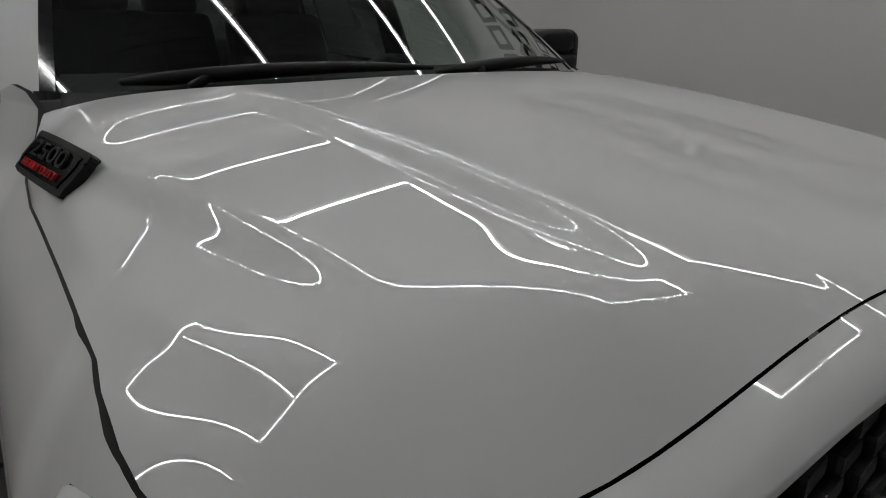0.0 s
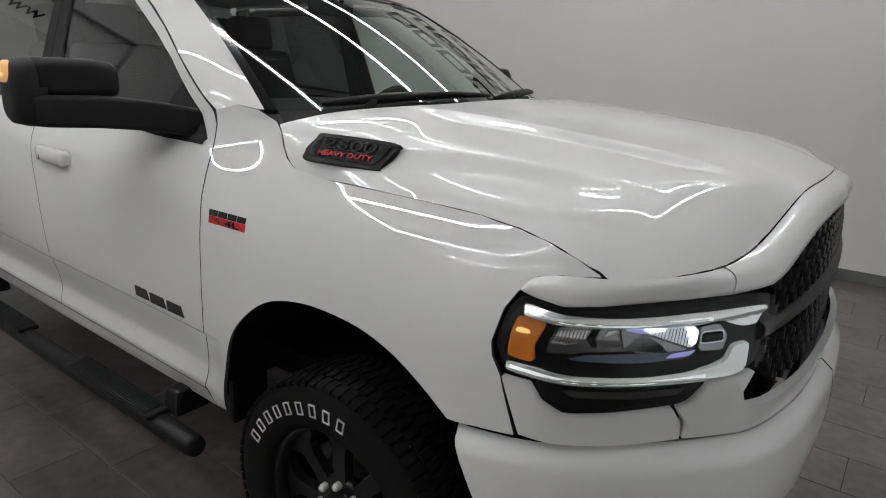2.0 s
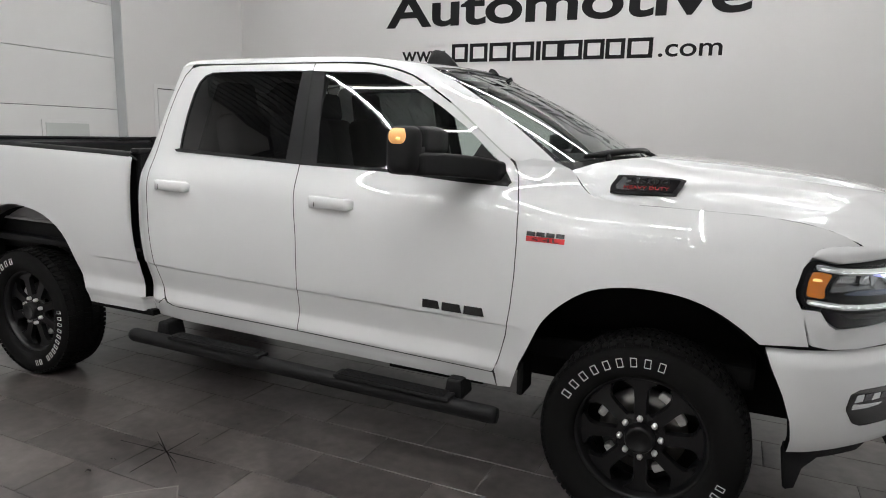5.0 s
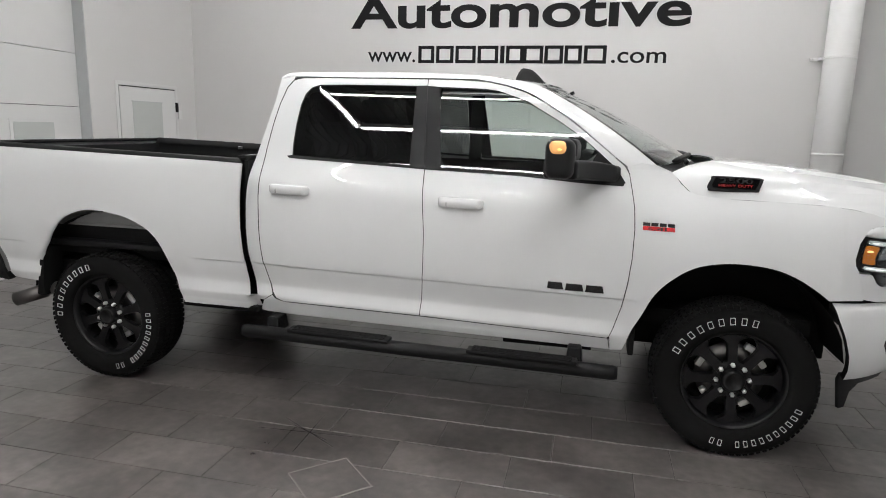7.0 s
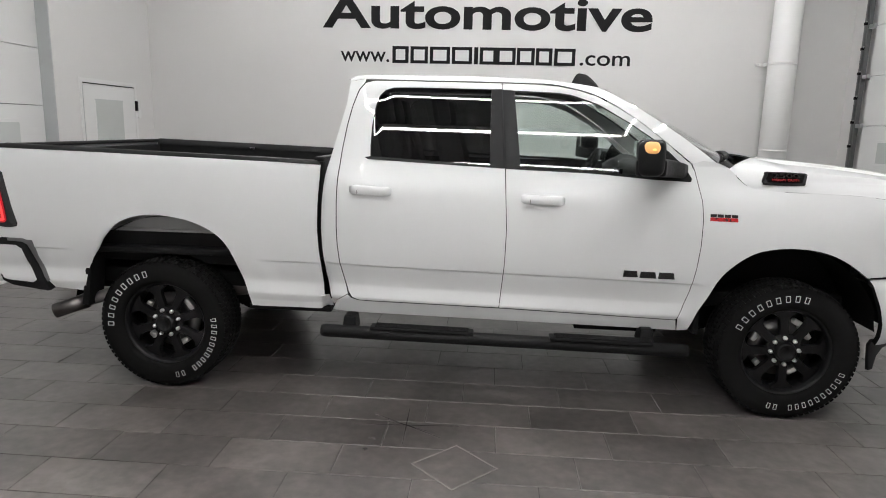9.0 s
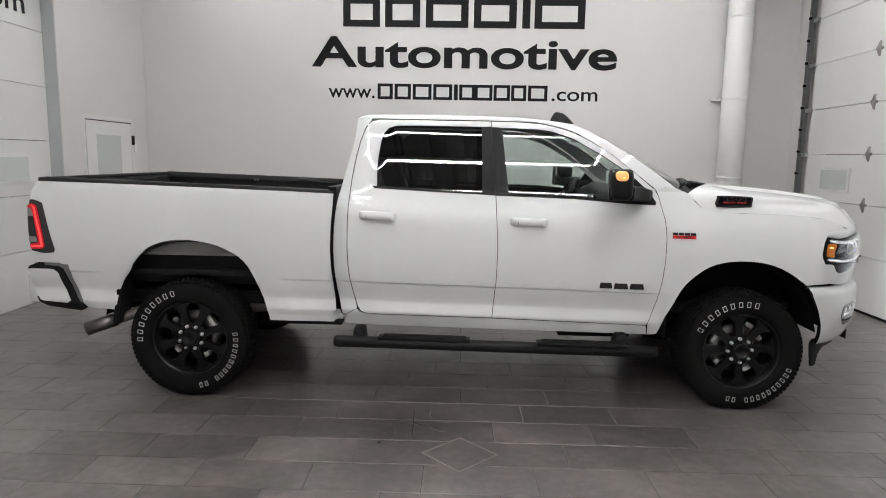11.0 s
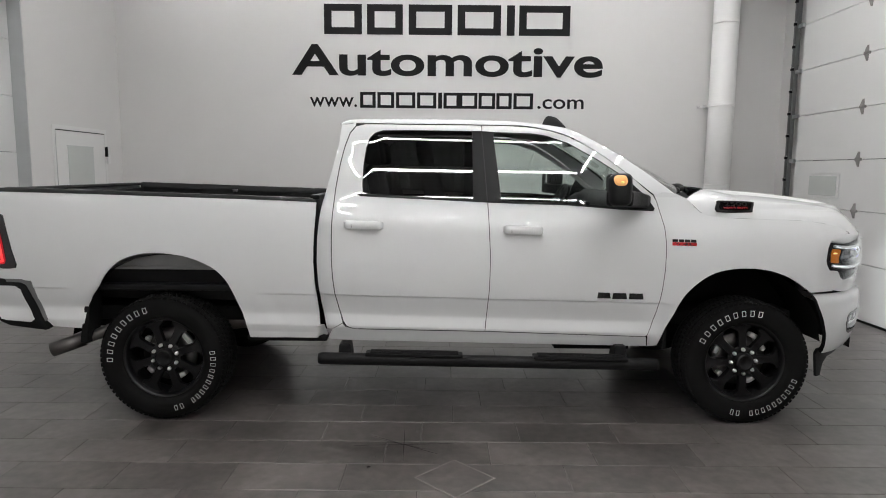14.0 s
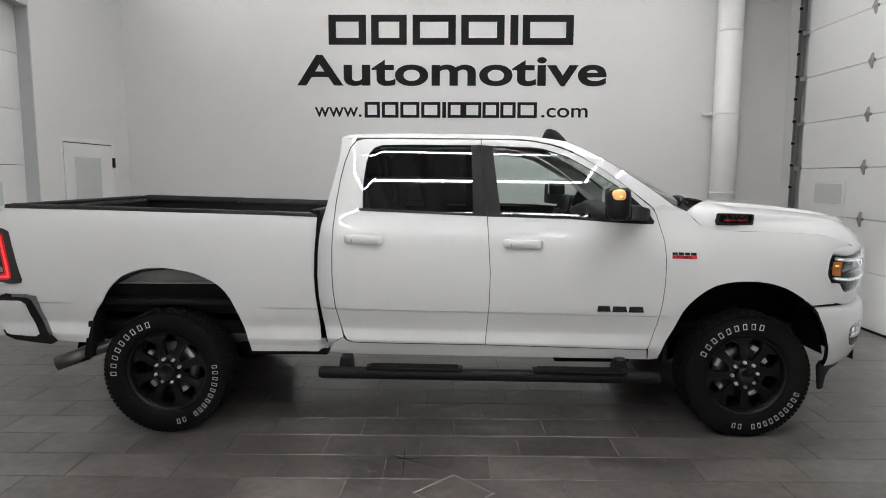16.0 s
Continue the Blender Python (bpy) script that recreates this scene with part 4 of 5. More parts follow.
for side in (1, -1):
    out = [(2.306, .866), (2.33, .80), (2.375, .70), (2.412, .60), (2.428, .52), (2.432, .462), (2.55, .468), (2.75, .48), (3.0, .49), (3.1, .60), (3.3, .62), (3.577, .62), (3.577, .866), (2.7, .866)]
    bumper = plate("front_bumper", out, bump_map, PAINT, truck, "white front bumper", 0.04, 0.03, side, DARK)
    fog = plate("fog_lamp", rounded([(2.610, .65), (2.655, .59), (2.70, .574), (2.84, .578), (2.878, .60), (2.898, .67), (2.885, .715), (2.85, .728), (2.66, .724), (2.620, .708)]), lambda s, z, d: bump_map(s, z, d + .004), GLOSS_BLACK, bumper, "black fog lamp recess", 0.03, 0.012, side)
    for k in range(4):
        u = 2.640 + .041 * k
        plate("fog_facet", [(u, .676 + .002 * k), (u + .036, .680 + .002 * k), (u + .039, .706), (u + .008, .704)], lambda s, z, d: bump_map(s, z, d + .006), LAMP_DARK if k % 2 else SILVER, fog, "silver fog lamp facet", 0.03, 0.004, side)
    plate("fog_strip", [(2.632, .650), (2.70, .651), (2.76, .658), (2.775, .666), (2.70, .665), (2.634, .670)], lambda s, z, d: bump_map(s, z, d + .007), LAMP_SILVER, fog, "pale fog lamp strip", 0.03, 0.004, side)
    plate("air_dam", [(2.438, .475), (2.62, .48), (2.9, .48), (2.9, .43), (2.85, .41), (2.62, .41), (2.55, .37), (2.52, .29), (2.475, .285), (2.46, .36)], lambda s, z, d: (*bump_map(s, max(z, .44), d - .035)[:2], z), BLACK_PLASTIC, truck, "black lower air dam", 0.04, 0.02, side)
loft("bumper_grille", [[(2.80, -.62 + 1.24 * k / 12, z) for k in range(13)] for z in (.42, .66)], DARK, truck, "dark lower grille")
for side in (1, -1):
    rows = [[tuple(Vector(skin(s, .872, -.03)).lerp(Vector(bump_map(s, .866, 0)), j / 4) + Vector((0, 0, -.012 * (1 - j / 4)))) for j in range(5)] for s in [2.6 + .98 * k / 24 for k in range(25)]]
    loft("bumper_top", [mirror_y(r, side) for r in rows], PAINT, truck, "white bumper top", flip=side < 0)
for side in (1, -1):
    rows = [[tuple(Vector(skin(s, .868, d))) for d in (-.015, -.15)] for s in [2.33 + .9 * k / 16 for k in range(17)]]
    loft("bumper_gap", [mirror_y(r, side) for r in rows], DARK, truck, "dark gap above the bumper", flip=side < 0)


# ---- wheels ----
def ring(profile, n, phase=0.0):
    """A body turned about the y axis from rows of (radius, y)."""
    verts, faces = [], []
    m = len(profile)
    for i in range(n):
        a = 2 * math.pi * i / n + phase
        for r, y in profile:
            verts.append((r * math.cos(a), y, r * math.sin(a)))
    for i in range(n):
        for j in range(m - 1):
            a, b = i * m + j, ((i + 1) % n) * m + j
            faces.append((a, b, b + 1, a + 1))
    return verts, faces


TYRE_R = .412
TYRE = [(.262, -.105), (.268, -.125), (.285, -.134), (.31, -.139), (.345, -.140), (.372, -.134), (.390, -.124), (.403, -.112), (.4055, -.098), (.4055, .098), (.403, .112), (.390, .124), (.36, .139), (.31, .139), (.268, .125), (.262, .10)]


def mark_mesh(wid, hgt):
    """A raised hollow bar, standing out along -y."""
    bm = bmesh.new()
    q = ((-wid, -hgt), (wid, -hgt), (wid, hgt), (-wid, hgt))
    out = [[bm.verts.new((u * k, y, v * (1 - (1 - k) * wid / hgt))) for u, v in q] for k, y in ((1, .004), (1, -.0025), (.76, -.0025), (.76, .004))]
    for r0, r1 in zip(out, out[1:]):
        for j in range(4):
            bm.faces.new([r0[j], r0[(j + 1) % 4], r1[(j + 1) % 4], r1[j]])
    bmesh.ops.recalc_face_normals(bm, faces=bm.faces[:])
    me = bpy.data.meshes.new("sidewall_mark")
    bm.to_mesh(me)
    bm.free()
    me.materials.append(LETTER)
    return me


MARK_L, MARK_S = mark_mesh(.0125, .0185), mark_mesh(.0095, .0165)


def wheel(x, side, turn, first):
    w = new("wheel")
    w.parent = truck
    w.matrix_basis = pose(x, -.865 * side, .409, 0, 0, 0 if side > 0 else 180)
    tagged(w, "black alloy wheel with a white-lettered off-road tyre")
    part("tyre", mesh_of("tyre", *ring(TYRE, 96)), RUBBER, w, "black rubber tyre with open tread")
    # tread blocks: shoulder lugs and two ribs of offset blocks
    bm = bmesh.new()
    rnd = random.Random(3)
    n = 78
    for k in range(n):
        for y0, y1, skew, ph in ((-.128, -.082, .0, 0), (-.076, -.030, .012, .5), (-.024, .024, -.012, 0), (.030, .076, .012, .5), (.082, .128, .0, 0)):
            a0 = 2 * math.pi * (k + ph + .07 + rnd.uniform(0, .05)) / n
            a1 = 2 * math.pi * (k + ph + .80) / n
            quad = []
            for a, y in ((a0, y0), (a1, y0), (a1 + skew, y1), (a0 + skew, y1)):
                outer = abs(y) > .12
                r1 = TYRE_R - (.009 if outer else 0)
                r0 = .392
                quad.append((Vector((r0 * math.cos(a), y, r0 * math.sin(a))), Vector((r1 * math.cos(a), y, r1 * math.sin(a)))))
            lo = [bm.verts.new(q[0]) for q in quad]
            hi = [bm.verts.new(q[1]) for q in quad]
            bm.faces.new(hi[::-1])
            for i in range(4):
                bm.faces.new([lo[i], hi[i], hi[(i + 1) % 4], lo[(i + 1) % 4]])
    bmesh.ops.recalc_face_normals(bm, faces=bm.faces[:])
    part("tread", bm, RUBBER, w, "chunky rubber tread blocks")
    # raised outlined marks on the side wall, plain bars
    marks = [math.radians(153 - 9.3 * k) for k in range(9)] + [math.radians(-20 - 6.9 * k) for k in range(10)] + [math.radians(-97 - 6.9 * k) for k in range(2)]
    for i, a in enumerate(marks):
        ob = part("sidewall_mark", MARK_L if i < 9 else MARK_S, LETTER, w, "white outlined raised mark" if i == 0 else "")
        ob.matrix_basis = pose(0, 0, 0, 0, 90 - math.degrees(a) - turn, 0) @ Matrix.Translation((0, -.1405, .333))
    # rim: barrel, lip and eight split spokes
    part("rim", mesh_of("rim", *ring([(.262, .11), (.250, .10), (.235, .02), (.238, -.06), (.247, -.085), (.252, -.100), (.262, -.108), (.266, -.104)], 80)), RIM, w, "satin black rim barrel")
    part("brake_disc", mesh_of("brake_disc", *ring([(.06, .02), (.06, .0), (.178, .0), (.178, .02)], 48)), STEEL, w, "grey steel brake disc")
    for ang, rad, wide in ((38, .165, .10), (62, .18, .06), (152, .17, .09), (-140, .16, .05), (-60, .16, .06)):
        ob = part("brake_caliper", block((.035, .05, wide), (0, 0, 0), .012, 2), CASTING, w, "pale brake casting")
        ob.matrix_basis = pose(0, 0, 0, 0, -ang, 0) @ Matrix.Translation((rad, -.012, 0))
    part("rim_back", mesh_of("rim_back", *ring([(.0, .06), (.245, .06)], 32)), DARK, w)
    sp = bmesh.new()
    for sgn in (1,):
        pts = [(.06, .036), (.085, .031), (.12, .029), (.165, .029), (.19, .032), (.204, .039), (.214, .052), (.222, .072), (.242, .096)]
        for (r0, h0), (r1, h1) in zip(pts, pts[1:]):
            y0, y1 = -.070 - .012 * (1 - r0 / .25), -.070 - .012 * (1 - r1 / .25)
            f0 = [(r0, y0 + dy, u * h0) for u, dy in ((-1, .026), (-.80, 0), (.80, 0), (1, .026))]
            f1 = [(r1, y1 + dy, u * h1) for u, dy in ((-1, .026), (-.80, 0), (.80, 0), (1, .026))]
            a = [sp.verts.new(p) for p in f0]
            b = [sp.verts.new(p) for p in f1]
            for i in range(3):
                sp.faces.new([a[i], b[i], b[i + 1], a[i + 1]])
    bmesh.ops.remove_doubles(sp, verts=sp.verts[:], dist=1e-4)
    bmesh.ops.solidify(sp, geom=sp.faces[:], thickness=.02)
    bmesh.ops.recalc_face_normals(sp, faces=sp.faces[:])
    me = bpy.data.meshes.new("spoke")
    sp.to_mesh(me)
    sp.free()
    me.materials.append(RIM)
    for k in range(8):
        ob = part("spoke", me, RIM, w)
        ob.matrix_basis = pose(0, 0, 0, 0, -(first + 45 * k), 0)
    part("hub_cap", mesh_of("hub_cap", *ring([(.104, -.055), (.101, -.074), (.094, -.078), (.064, -.076), (.060, -.086), (.057, -.114), (.051, -.121), (.040, -.121), (.037, -.117), (.0, -.115)], 48)), RIM, w, "black hub cap")
    nut = mesh_of("lug_nut", *ring([(.0125, -.07), (.0125, -.096), (.010, -.102), (.0, -.105)], 6))
    nut.materials.append(ZINC)
    for k in range(8):
        a = math.radians(45 * k + first)
        part("lug_nut", nut, ZINC, w, "chrome lug nut").matrix_basis = pose(.081 * math.cos(a), .002, .081 * math.sin(a))
    return w


for side in (1, -1):
    wheel(1.896, side, 0, 4)
    wheel(-1.896, side, 28, 18)

# wheel wells, frame, axles, exhaust, step bars
for side in (1, -1):
    for cx, r, name in ((1.83, .60, "front_wheel_liner"), (-1.885, .645, "rear_wheel_liner")):
        rows = []
        for k in range(25):
            a = math.radians(8 + 164 * k / 24)
            rows.append([(cx + r * math.cos(a), -y * side, .45 + r * .98 * math.sin(a)) for y in (.925 - .035 * (math.sin(a) < .35), .88, .70, .50)])
        loft(name, rows, DARK, truck, "black wheel well liner", flip=side < 0)
        part("well_wall", block((1.25, .03, .75), (cx, -.49 * side, .80), 0.01), DARK, truck, "black inner wheel well wall")
    part("mud_guard", turned(block((.05, .16, .33), (0, 0, 0), 0.01, 2, (.7, 1)), pose(-2.392, -.885 * side, .665, 0, 8, 0)), DARK, truck, "black mud guard")
    # white panels coloured grey for the shade inside the wheel well
    part("wheelhouse_panel", block((.98, .02, .13), (-1.885, -.845 * side, 1.045), 0.006), WELL_SHADE, truck, "white inner bed panel over the wheel, its grey a painted shade")
    part("wheelhouse_flange", block((.94, .03, .016), (-1.885, -.858 * side, .985), 0.003), WELL_SHADE, truck, "pale seam flange")
    part("bed_sill", block((.52, .10, .035), (-1.10, -.88 * side, .535), 0.008), DARK, truck, "black lower bed rail")
    part("splash_guard", block((.03, .14, .16), (1.375, -.865 * side, .56), 0.01), DARK, truck, "black splash guard")
    tube("step_bar", [(-.872, -1.045 * side, .438), (-.85, -1.045 * side, .438), (.2, -1.04 * side, .424), (1.285, -1.03 * side, .409), (1.31, -1.03 * side, .409)], [.033, .039, .039, .039, .033], BLACK_PLASTIC, truck, "black tubular side step", 20)
    for x0, x1 in ((-.57, .05), (.50, 1.10)):
        zc = .428 + (.2 - (x0 + x1) / 2) * .013
        pad = part("step_pad", turned(block((x1 - x0, .085, .02), (0, 0, 0), 0.008), pose((x0 + x1) / 2, -1.04 * side, zc + .036, 0, .75, 0)), BLACK_PLASTIC, truck, "ribbed black step pad")
        for k in range(9):
            part("pad_rib", turned(block((x1 - x0 - .06, .004, .006), (0, -.036 + k * .009, .012), 0), pose((x0 + x1) / 2, -1.04 * side, zc + .036, 0, .75, 0)), BLACK_PLASTIC, pad)
    for x in (-.715, 1.08):
        part("step_bracket", block((.09, .14, .09), (x, -.920 * side, .468), 0.012, 2, (.8, .8)), BLACK_PLASTIC, truck, "black step bracket")
    part("frame_rail", block((5.1, .09, .16), (-.15, -.45 * side, .58), 0.01), DARK, truck, "black frame rail")
part("underbody", block((4.9, 1.5, .10), (-.15, 0, .66), 0.02), DARK, truck, "dark underbody")
for x in (1.896, -1.896):
    tube("axle", [(x, -.80, .409), (x, 0, .409), (x, .80, .409)], .05, DARK, truck, "black axle tube")
    bm = bmesh.new()
    bmesh.ops.create_uvsphere(bm, u_segments=20, v_segments=12, radius=.15, matrix=Matrix.Translation((x, .0 if x < 0 else .3, .42)))
    part("differential", bm, DARK, truck, "dark axle housing")
EXHAUST = mat("dull_exhaust_steel", (0.16, 0.15, 0.145), 0.45, metal=1.0, vary=0.25, scale=18, bump=0.2)
tube("muffler", [(-1.05, -.55, .60), (-1.6, -.62, .60), (-1.95, -.70, .66), (-2.15, -.78, .62)], [.03, .09, .09, .05], EXHAUST, truck, "dull steel muffler", 20)
tube("exhaust_pipe", [(-2.12, -.78, .64), (-2.35, -.86, .545), (-2.60, -.935, .462)], .038, EXHAUST, truck, "dull steel exhaust pipe", 20)
tube("exhaust_tip", [(-2.45, -.885, .512), (-2.635, -.945, .450)], .047, EXHAUST, truck, "oval exhaust tip", 20)
part("fuel_tank", block((.55, .30, .10), (-1.10, -.60, .60), 0.04, 3), DARK, truck, "dark tank under the bed")
part("skid", block((.5, .12, .03), (.92, -.78, .47), 0.008), DARK, truck, "black underbody bracket")

# ---- cargo bed inside, tail ----
for side in (1, -1):
    rows = [[(-2.86 + 1.95 * k / 16, -(.90 - .02 * j) * side, 1.452 - .008 - .135 * j + (-.013) * (-2.86 + 1.95 * k / 16 + 1.9)) for k in range(17)] for j in range(6)]
    loft("bed_inner_wall", rows, BLACK_PLASTIC, truck, "black bed liner wall", flip=side < 0)
    rows = [[(-2.86 + 1.95 * k / 16, -(y) * side, 1.463 + h - .0265 * (-2.86 + 1.95 * k / 16 + 1.9)) for k in range(17)] for y, h in ((.972, .0), (.965, .016), (.93, .022), (.885, .018), (.88, -.03))]
    loft("bed_rail_top", rows, BLACK_PLASTIC, truck, "black bed rail cap", flip=side > 0)
part("bed_floor", block((1.95, 1.8, .04), (-1.885, 0, .86), 0.01), BLACK_PLASTIC, truck, "black bed liner floor")
part("bed_front_wall", block((.05, 1.86, .60), (-.90, 0, 1.16), 0.02), BLACK_PLASTIC, truck, "black bed front wall")
part("bed_front_cap", block((.06, 1.90, .03), (-.90, 0, 1.462), 0.01), BLACK_PLASTIC, truck, "black front bed cap")
part("bed_lamp", block((.05, .02, .03), (-1.99, .88, 1.44), 0.006), CHROME, truck, "small cleat on the bed wall")
rows = [[(-2.885 - .03 * math.sin(math.pi * j / 8), -.93 + 1.86 * k / 16, .93 + .565 * j / 8) for k in range(17)] for j in range(9)]
loft("tailgate", rows, PAINT, truck, "white tailgate", flip=True)
part("tailgate_inner", block((.03, 1.80, .54), (-2.86, 0, 1.19), 0.01), BLACK_PLASTIC, truck)
part("tailgate_cap", block((.07, 1.86, .025), (-2.885, 0, 1.492), 0.01), BLACK_PLASTIC, truck, "black tailgate cap")
for side in (1, -1):
    tail = plate("taillight", [(-2.945, 1.010), (-2.875, .994), (-2.822, .995), (-2.800, 1.003), (-2.793, 1.022), (-2.815, 1.115), (-2.830, 1.209), (-2.841, 1.284), (-2.853, 1.333), (-2.887, 1.347), (-2.930, 1.357), (-2.950, 1.283), (-2.956, 1.132)], inset(0.004), GLOSS_BLACK, truck, "dark taillight with a lit red band", 0.03, 0.10, side)
    plate("red_band", rounded([(-2.955, 1.310), (-2.922, 1.334), (-2.887, 1.320), (-2.874, 1.246), (-2.858, 1.115), (-2.852, 1.043), (-2.864, 1.024), (-2.945, 1.022), (-2.952, 1.055), (-2.890, 1.066), (-2.899, 1.133), (-2.910, 1.246), (-2.920, 1.298)], 1), inset(0.009), TAIL_LIT, tail, "glowing red light band", 0.03, 0.006, side)
    plate("light_guide", [(-2.915, 1.318), (-2.898, 1.310), (-2.868, 1.115), (-2.862, 1.040), (-2.872, 1.036), (-2.940, 1.035), (-2.942, 1.044), (-2.876, 1.050), (-2.880, 1.115), (-2.906, 1.300)], inset(0.012), TAIL_CORE, tail, "bright red light guide", 0.03, 0.003, side)
    plate("reverse_lamp", [(-2.946, 1.300), (-2.922, 1.300), (-2.915, 1.246), (-2.949, 1.246)], inset(0.008), TAIL_PALE, tail, "pale smoked lamp", 0.03, 0.005, side)
    plate("reverse_lamp", [(-2.953, 1.110), (-2.905, 1.106), (-2.900, 1.072), (-2.953, 1.070)], inset(0.008), TAIL_PALE, tail, "pale smoked reversing lamp", 0.03, 0.005, side)
    bump = plate("rear_bumper", rounded([(-2.972, .888), (-2.800, .887), (-2.775, .862), (-2.756, .785), (-2.702, .645), (-2.910, .662), (-2.945, .72), (-2.968, .80)], 1), inset(0.035), PAINT, truck, "white rear bumper end", 0.04, 0.10, side)
    plate("step_cover", [(-2.975, .886), (-2.962, .905), (-2.916, .915), (-2.861, .908), (-2.768, .903), (-2.738, .885), (-2.712, .804), (-2.672, .691), (-2.626, .597), (-2.654, .590), (-2.690, .630), (-2.752, .785), (-2.771, .862), (-2.798, .886)], inset(0.030), BLACK_PLASTIC, bump, "black bumper step cover", 0.04, 0.10, side)
    plate("lower_cover", [(-2.945, .690), (-2.915, .663), (-2.700, .645), (-2.665, .620), (-2.650, .592), (-2.70, .596), (-2.874, .620), (-2.929, .650)], inset(0.026), BLACK_PLASTIC, bump, "black lower bumper cover", 0.04, 0.10, side)
    plate("corner_trim", [(-2.862, .910), (-2.866, .926), (-2.770, .925), (-2.732, .908), (-2.704, .842), (-2.671, .748), (-2.636, .658), (-2.650, .645), (-2.690, .742), (-2.722, .838), (-2.742, .890), (-2.772, .906)], inset(0.012), STEEL_SATIN, bump, "satin grey filler strip", 0.04, 0.05, side)
part("rear_bumper_bar", block((.14, 1.9, .22), (-2.96, 0, .74), 0.03, 3), PAINT, truck, "white rear bumper bar")

# ---- truck: mirrors, handles, badges, wipers, roof fins ----
def section(y, x0, x1, z0, z1, r=.02, n=4):
    """A rounded rectangle in x and z at y."""
    pts = []
    for cx, cz, a0 in ((x1 - r, z1 - r, 0), (x0 + r, z1 - r, 90), (x0 + r, z0 + r, 180), (x1 - r, z0 + r, 270)):
        for k in range(n + 1):
            a = math.radians(a0 + 90 * k / n)
            pts.append((cx + r * math.cos(a), y, cz + r * math.sin(a)))
    return pts


for side in (1, -1):
    mirror = new("door_mirror")
    mirror.parent = truck
    tagged(mirror, "black tow mirror with a lit amber marker")
    rows = [section(-y, *q) for y, q in ((1.303, (.925, .985, 1.475, 1.585, .03)), (1.299, (.908, 1.000, 1.456, 1.606, .036)), (1.288, (.896, 1.014, 1.444, 1.620, .040)), (1.262, (.886, 1.026, 1.437, 1.627, .042)), (1.225, (.885, 1.032, 1.435, 1.628, .042)))]
    loft("end_cap", [mirror_y(r, side) for r in rows], BLACK_PLASTIC, mirror, "black outer end of the mirror shell", closed=True, flip=side < 0, caps=True)
    rows = [section(-y, *q) for y, q in ((1.245, (.890, 1.029, 1.520, 1.6275, .030)), (1.20, (.893, 1.036, 1.520, 1.629, .026)), (1.10, (.905, 1.046, 1.518, 1.627, .026)), (1.045, (.913, 1.048, 1.517, 1.620, .026)), (1.026, (.925, 1.040, 1.520, 1.606, .024)), (1.020, (.945, 1.020, 1.532, 1.590, .014)))]
    loft("head", [mirror_y(r, side) for r in rows], BLACK_PLASTIC, mirror, "black upper mirror shell", closed=True, flip=side < 0, caps=True)
    rows = [section(-y, *q) for y, q in ((1.262, (.884, 1.034, 1.440, 1.524, .020)), (1.235, (.880, 1.044, 1.436, 1.527, .016)), (1.10, (.93, 1.088, 1.430, 1.524, .014)), (.99, (1.03, 1.165, 1.422, 1.513, .014)), (.93, (1.09, 1.225, 1.412, 1.500, .016)), (.895, (1.11, 1.255, 1.404, 1.492, .018)))]
    loft("arm", [mirror_y(r, side) for r in rows], BLACK_PLASTIC, mirror, "black mirror arm", closed=True, flip=side < 0, caps=True)
    rows = [section(-y, *q) for y, q in ((1.3075, (.926, .972, 1.566, 1.596, .012)), (1.304, (.912, .984, 1.558, 1.609, .022)), (1.292, (.905, .990, 1.556, 1.618, .028)), (1.268, (.902, .993, 1.557, 1.6235, .030)), (1.240, (.905, .993, 1.560, 1.6255, .030)))]
    loft("marker_lamp", [mirror_y(r, side) for r in rows], AMBER_PALE, mirror, "glowing amber marker lamp", closed=True, flip=side < 0, caps=True)
    bm = bmesh.new()
    bmesh.ops.create_uvsphere(bm, u_segments=16, v_segments=10, radius=1.0, matrix=Matrix.Translation((.955, -1.294 * side, 1.578)) @ Matrix.Diagonal((.019, .0165, .012, 1)))
    part("marker_bulb", bm, AMBER_LIT, mirror, "bright amber bulb")
    part("mirror_glass", block((.004, .20, .085), (.902, -1.165 * side, 1.577), 0.001), CHROME, mirror, "mirror glass")
    plate("sail", [(1.085, 1.408), (1.10, 1.50), (1.135, 1.565), (1.235, 1.474), (1.280, 1.408), (1.273, 1.392)], inset(0.010), BLACK_PLASTIC, mirror, "black mirror foot", 0.05, 0.02, side)
    # door handles
    for x0, zc in ((-.713, 1.294), (.300, 1.270)):
        rows = []
        for k in range(13):
            t = k / 12
            x = x0 + .252 * t
            w = skin(x, zc)
            bow = .030 * min(1, math.sin(math.pi * min(max(t, .01), .99)) * 5.0)
            hgt = .0285 * min(1, .62 + math.sin(math.pi * t) * 3)
            rows.append([(x, (w[1] - bow * c) * side, zc + hgt * s - .006 * t) for c, s in ((0, -.80), (.78, -.98), (.97, -.84), (1.0, 0), (.96, .74), (.70, .98), (0, 1))])
        h = loft("door_handle", rows, PAINT, truck, "white pull handle", flip=side > 0, caps=True)
        plate("handle_cup", [(x0 + .055, zc - .045), (x0 + .075, zc - .055), (x0 + .18, zc - .055), (x0 + .20, zc - .045), (x0 + .20, zc + .03), (x0 + .055, zc + .03)], inset(0.0012), PAINT, truck, "", 0.03, 0.004, side)
        plate("lock_cap", [(x0 + .050, zc - .022), (x0 + .053, zc - .022), (x0 + .053, zc + .022), (x0 + .050, zc + .022)], inset(.0302), TRIM_GREY, h, "", 0.03, 0.004, side)
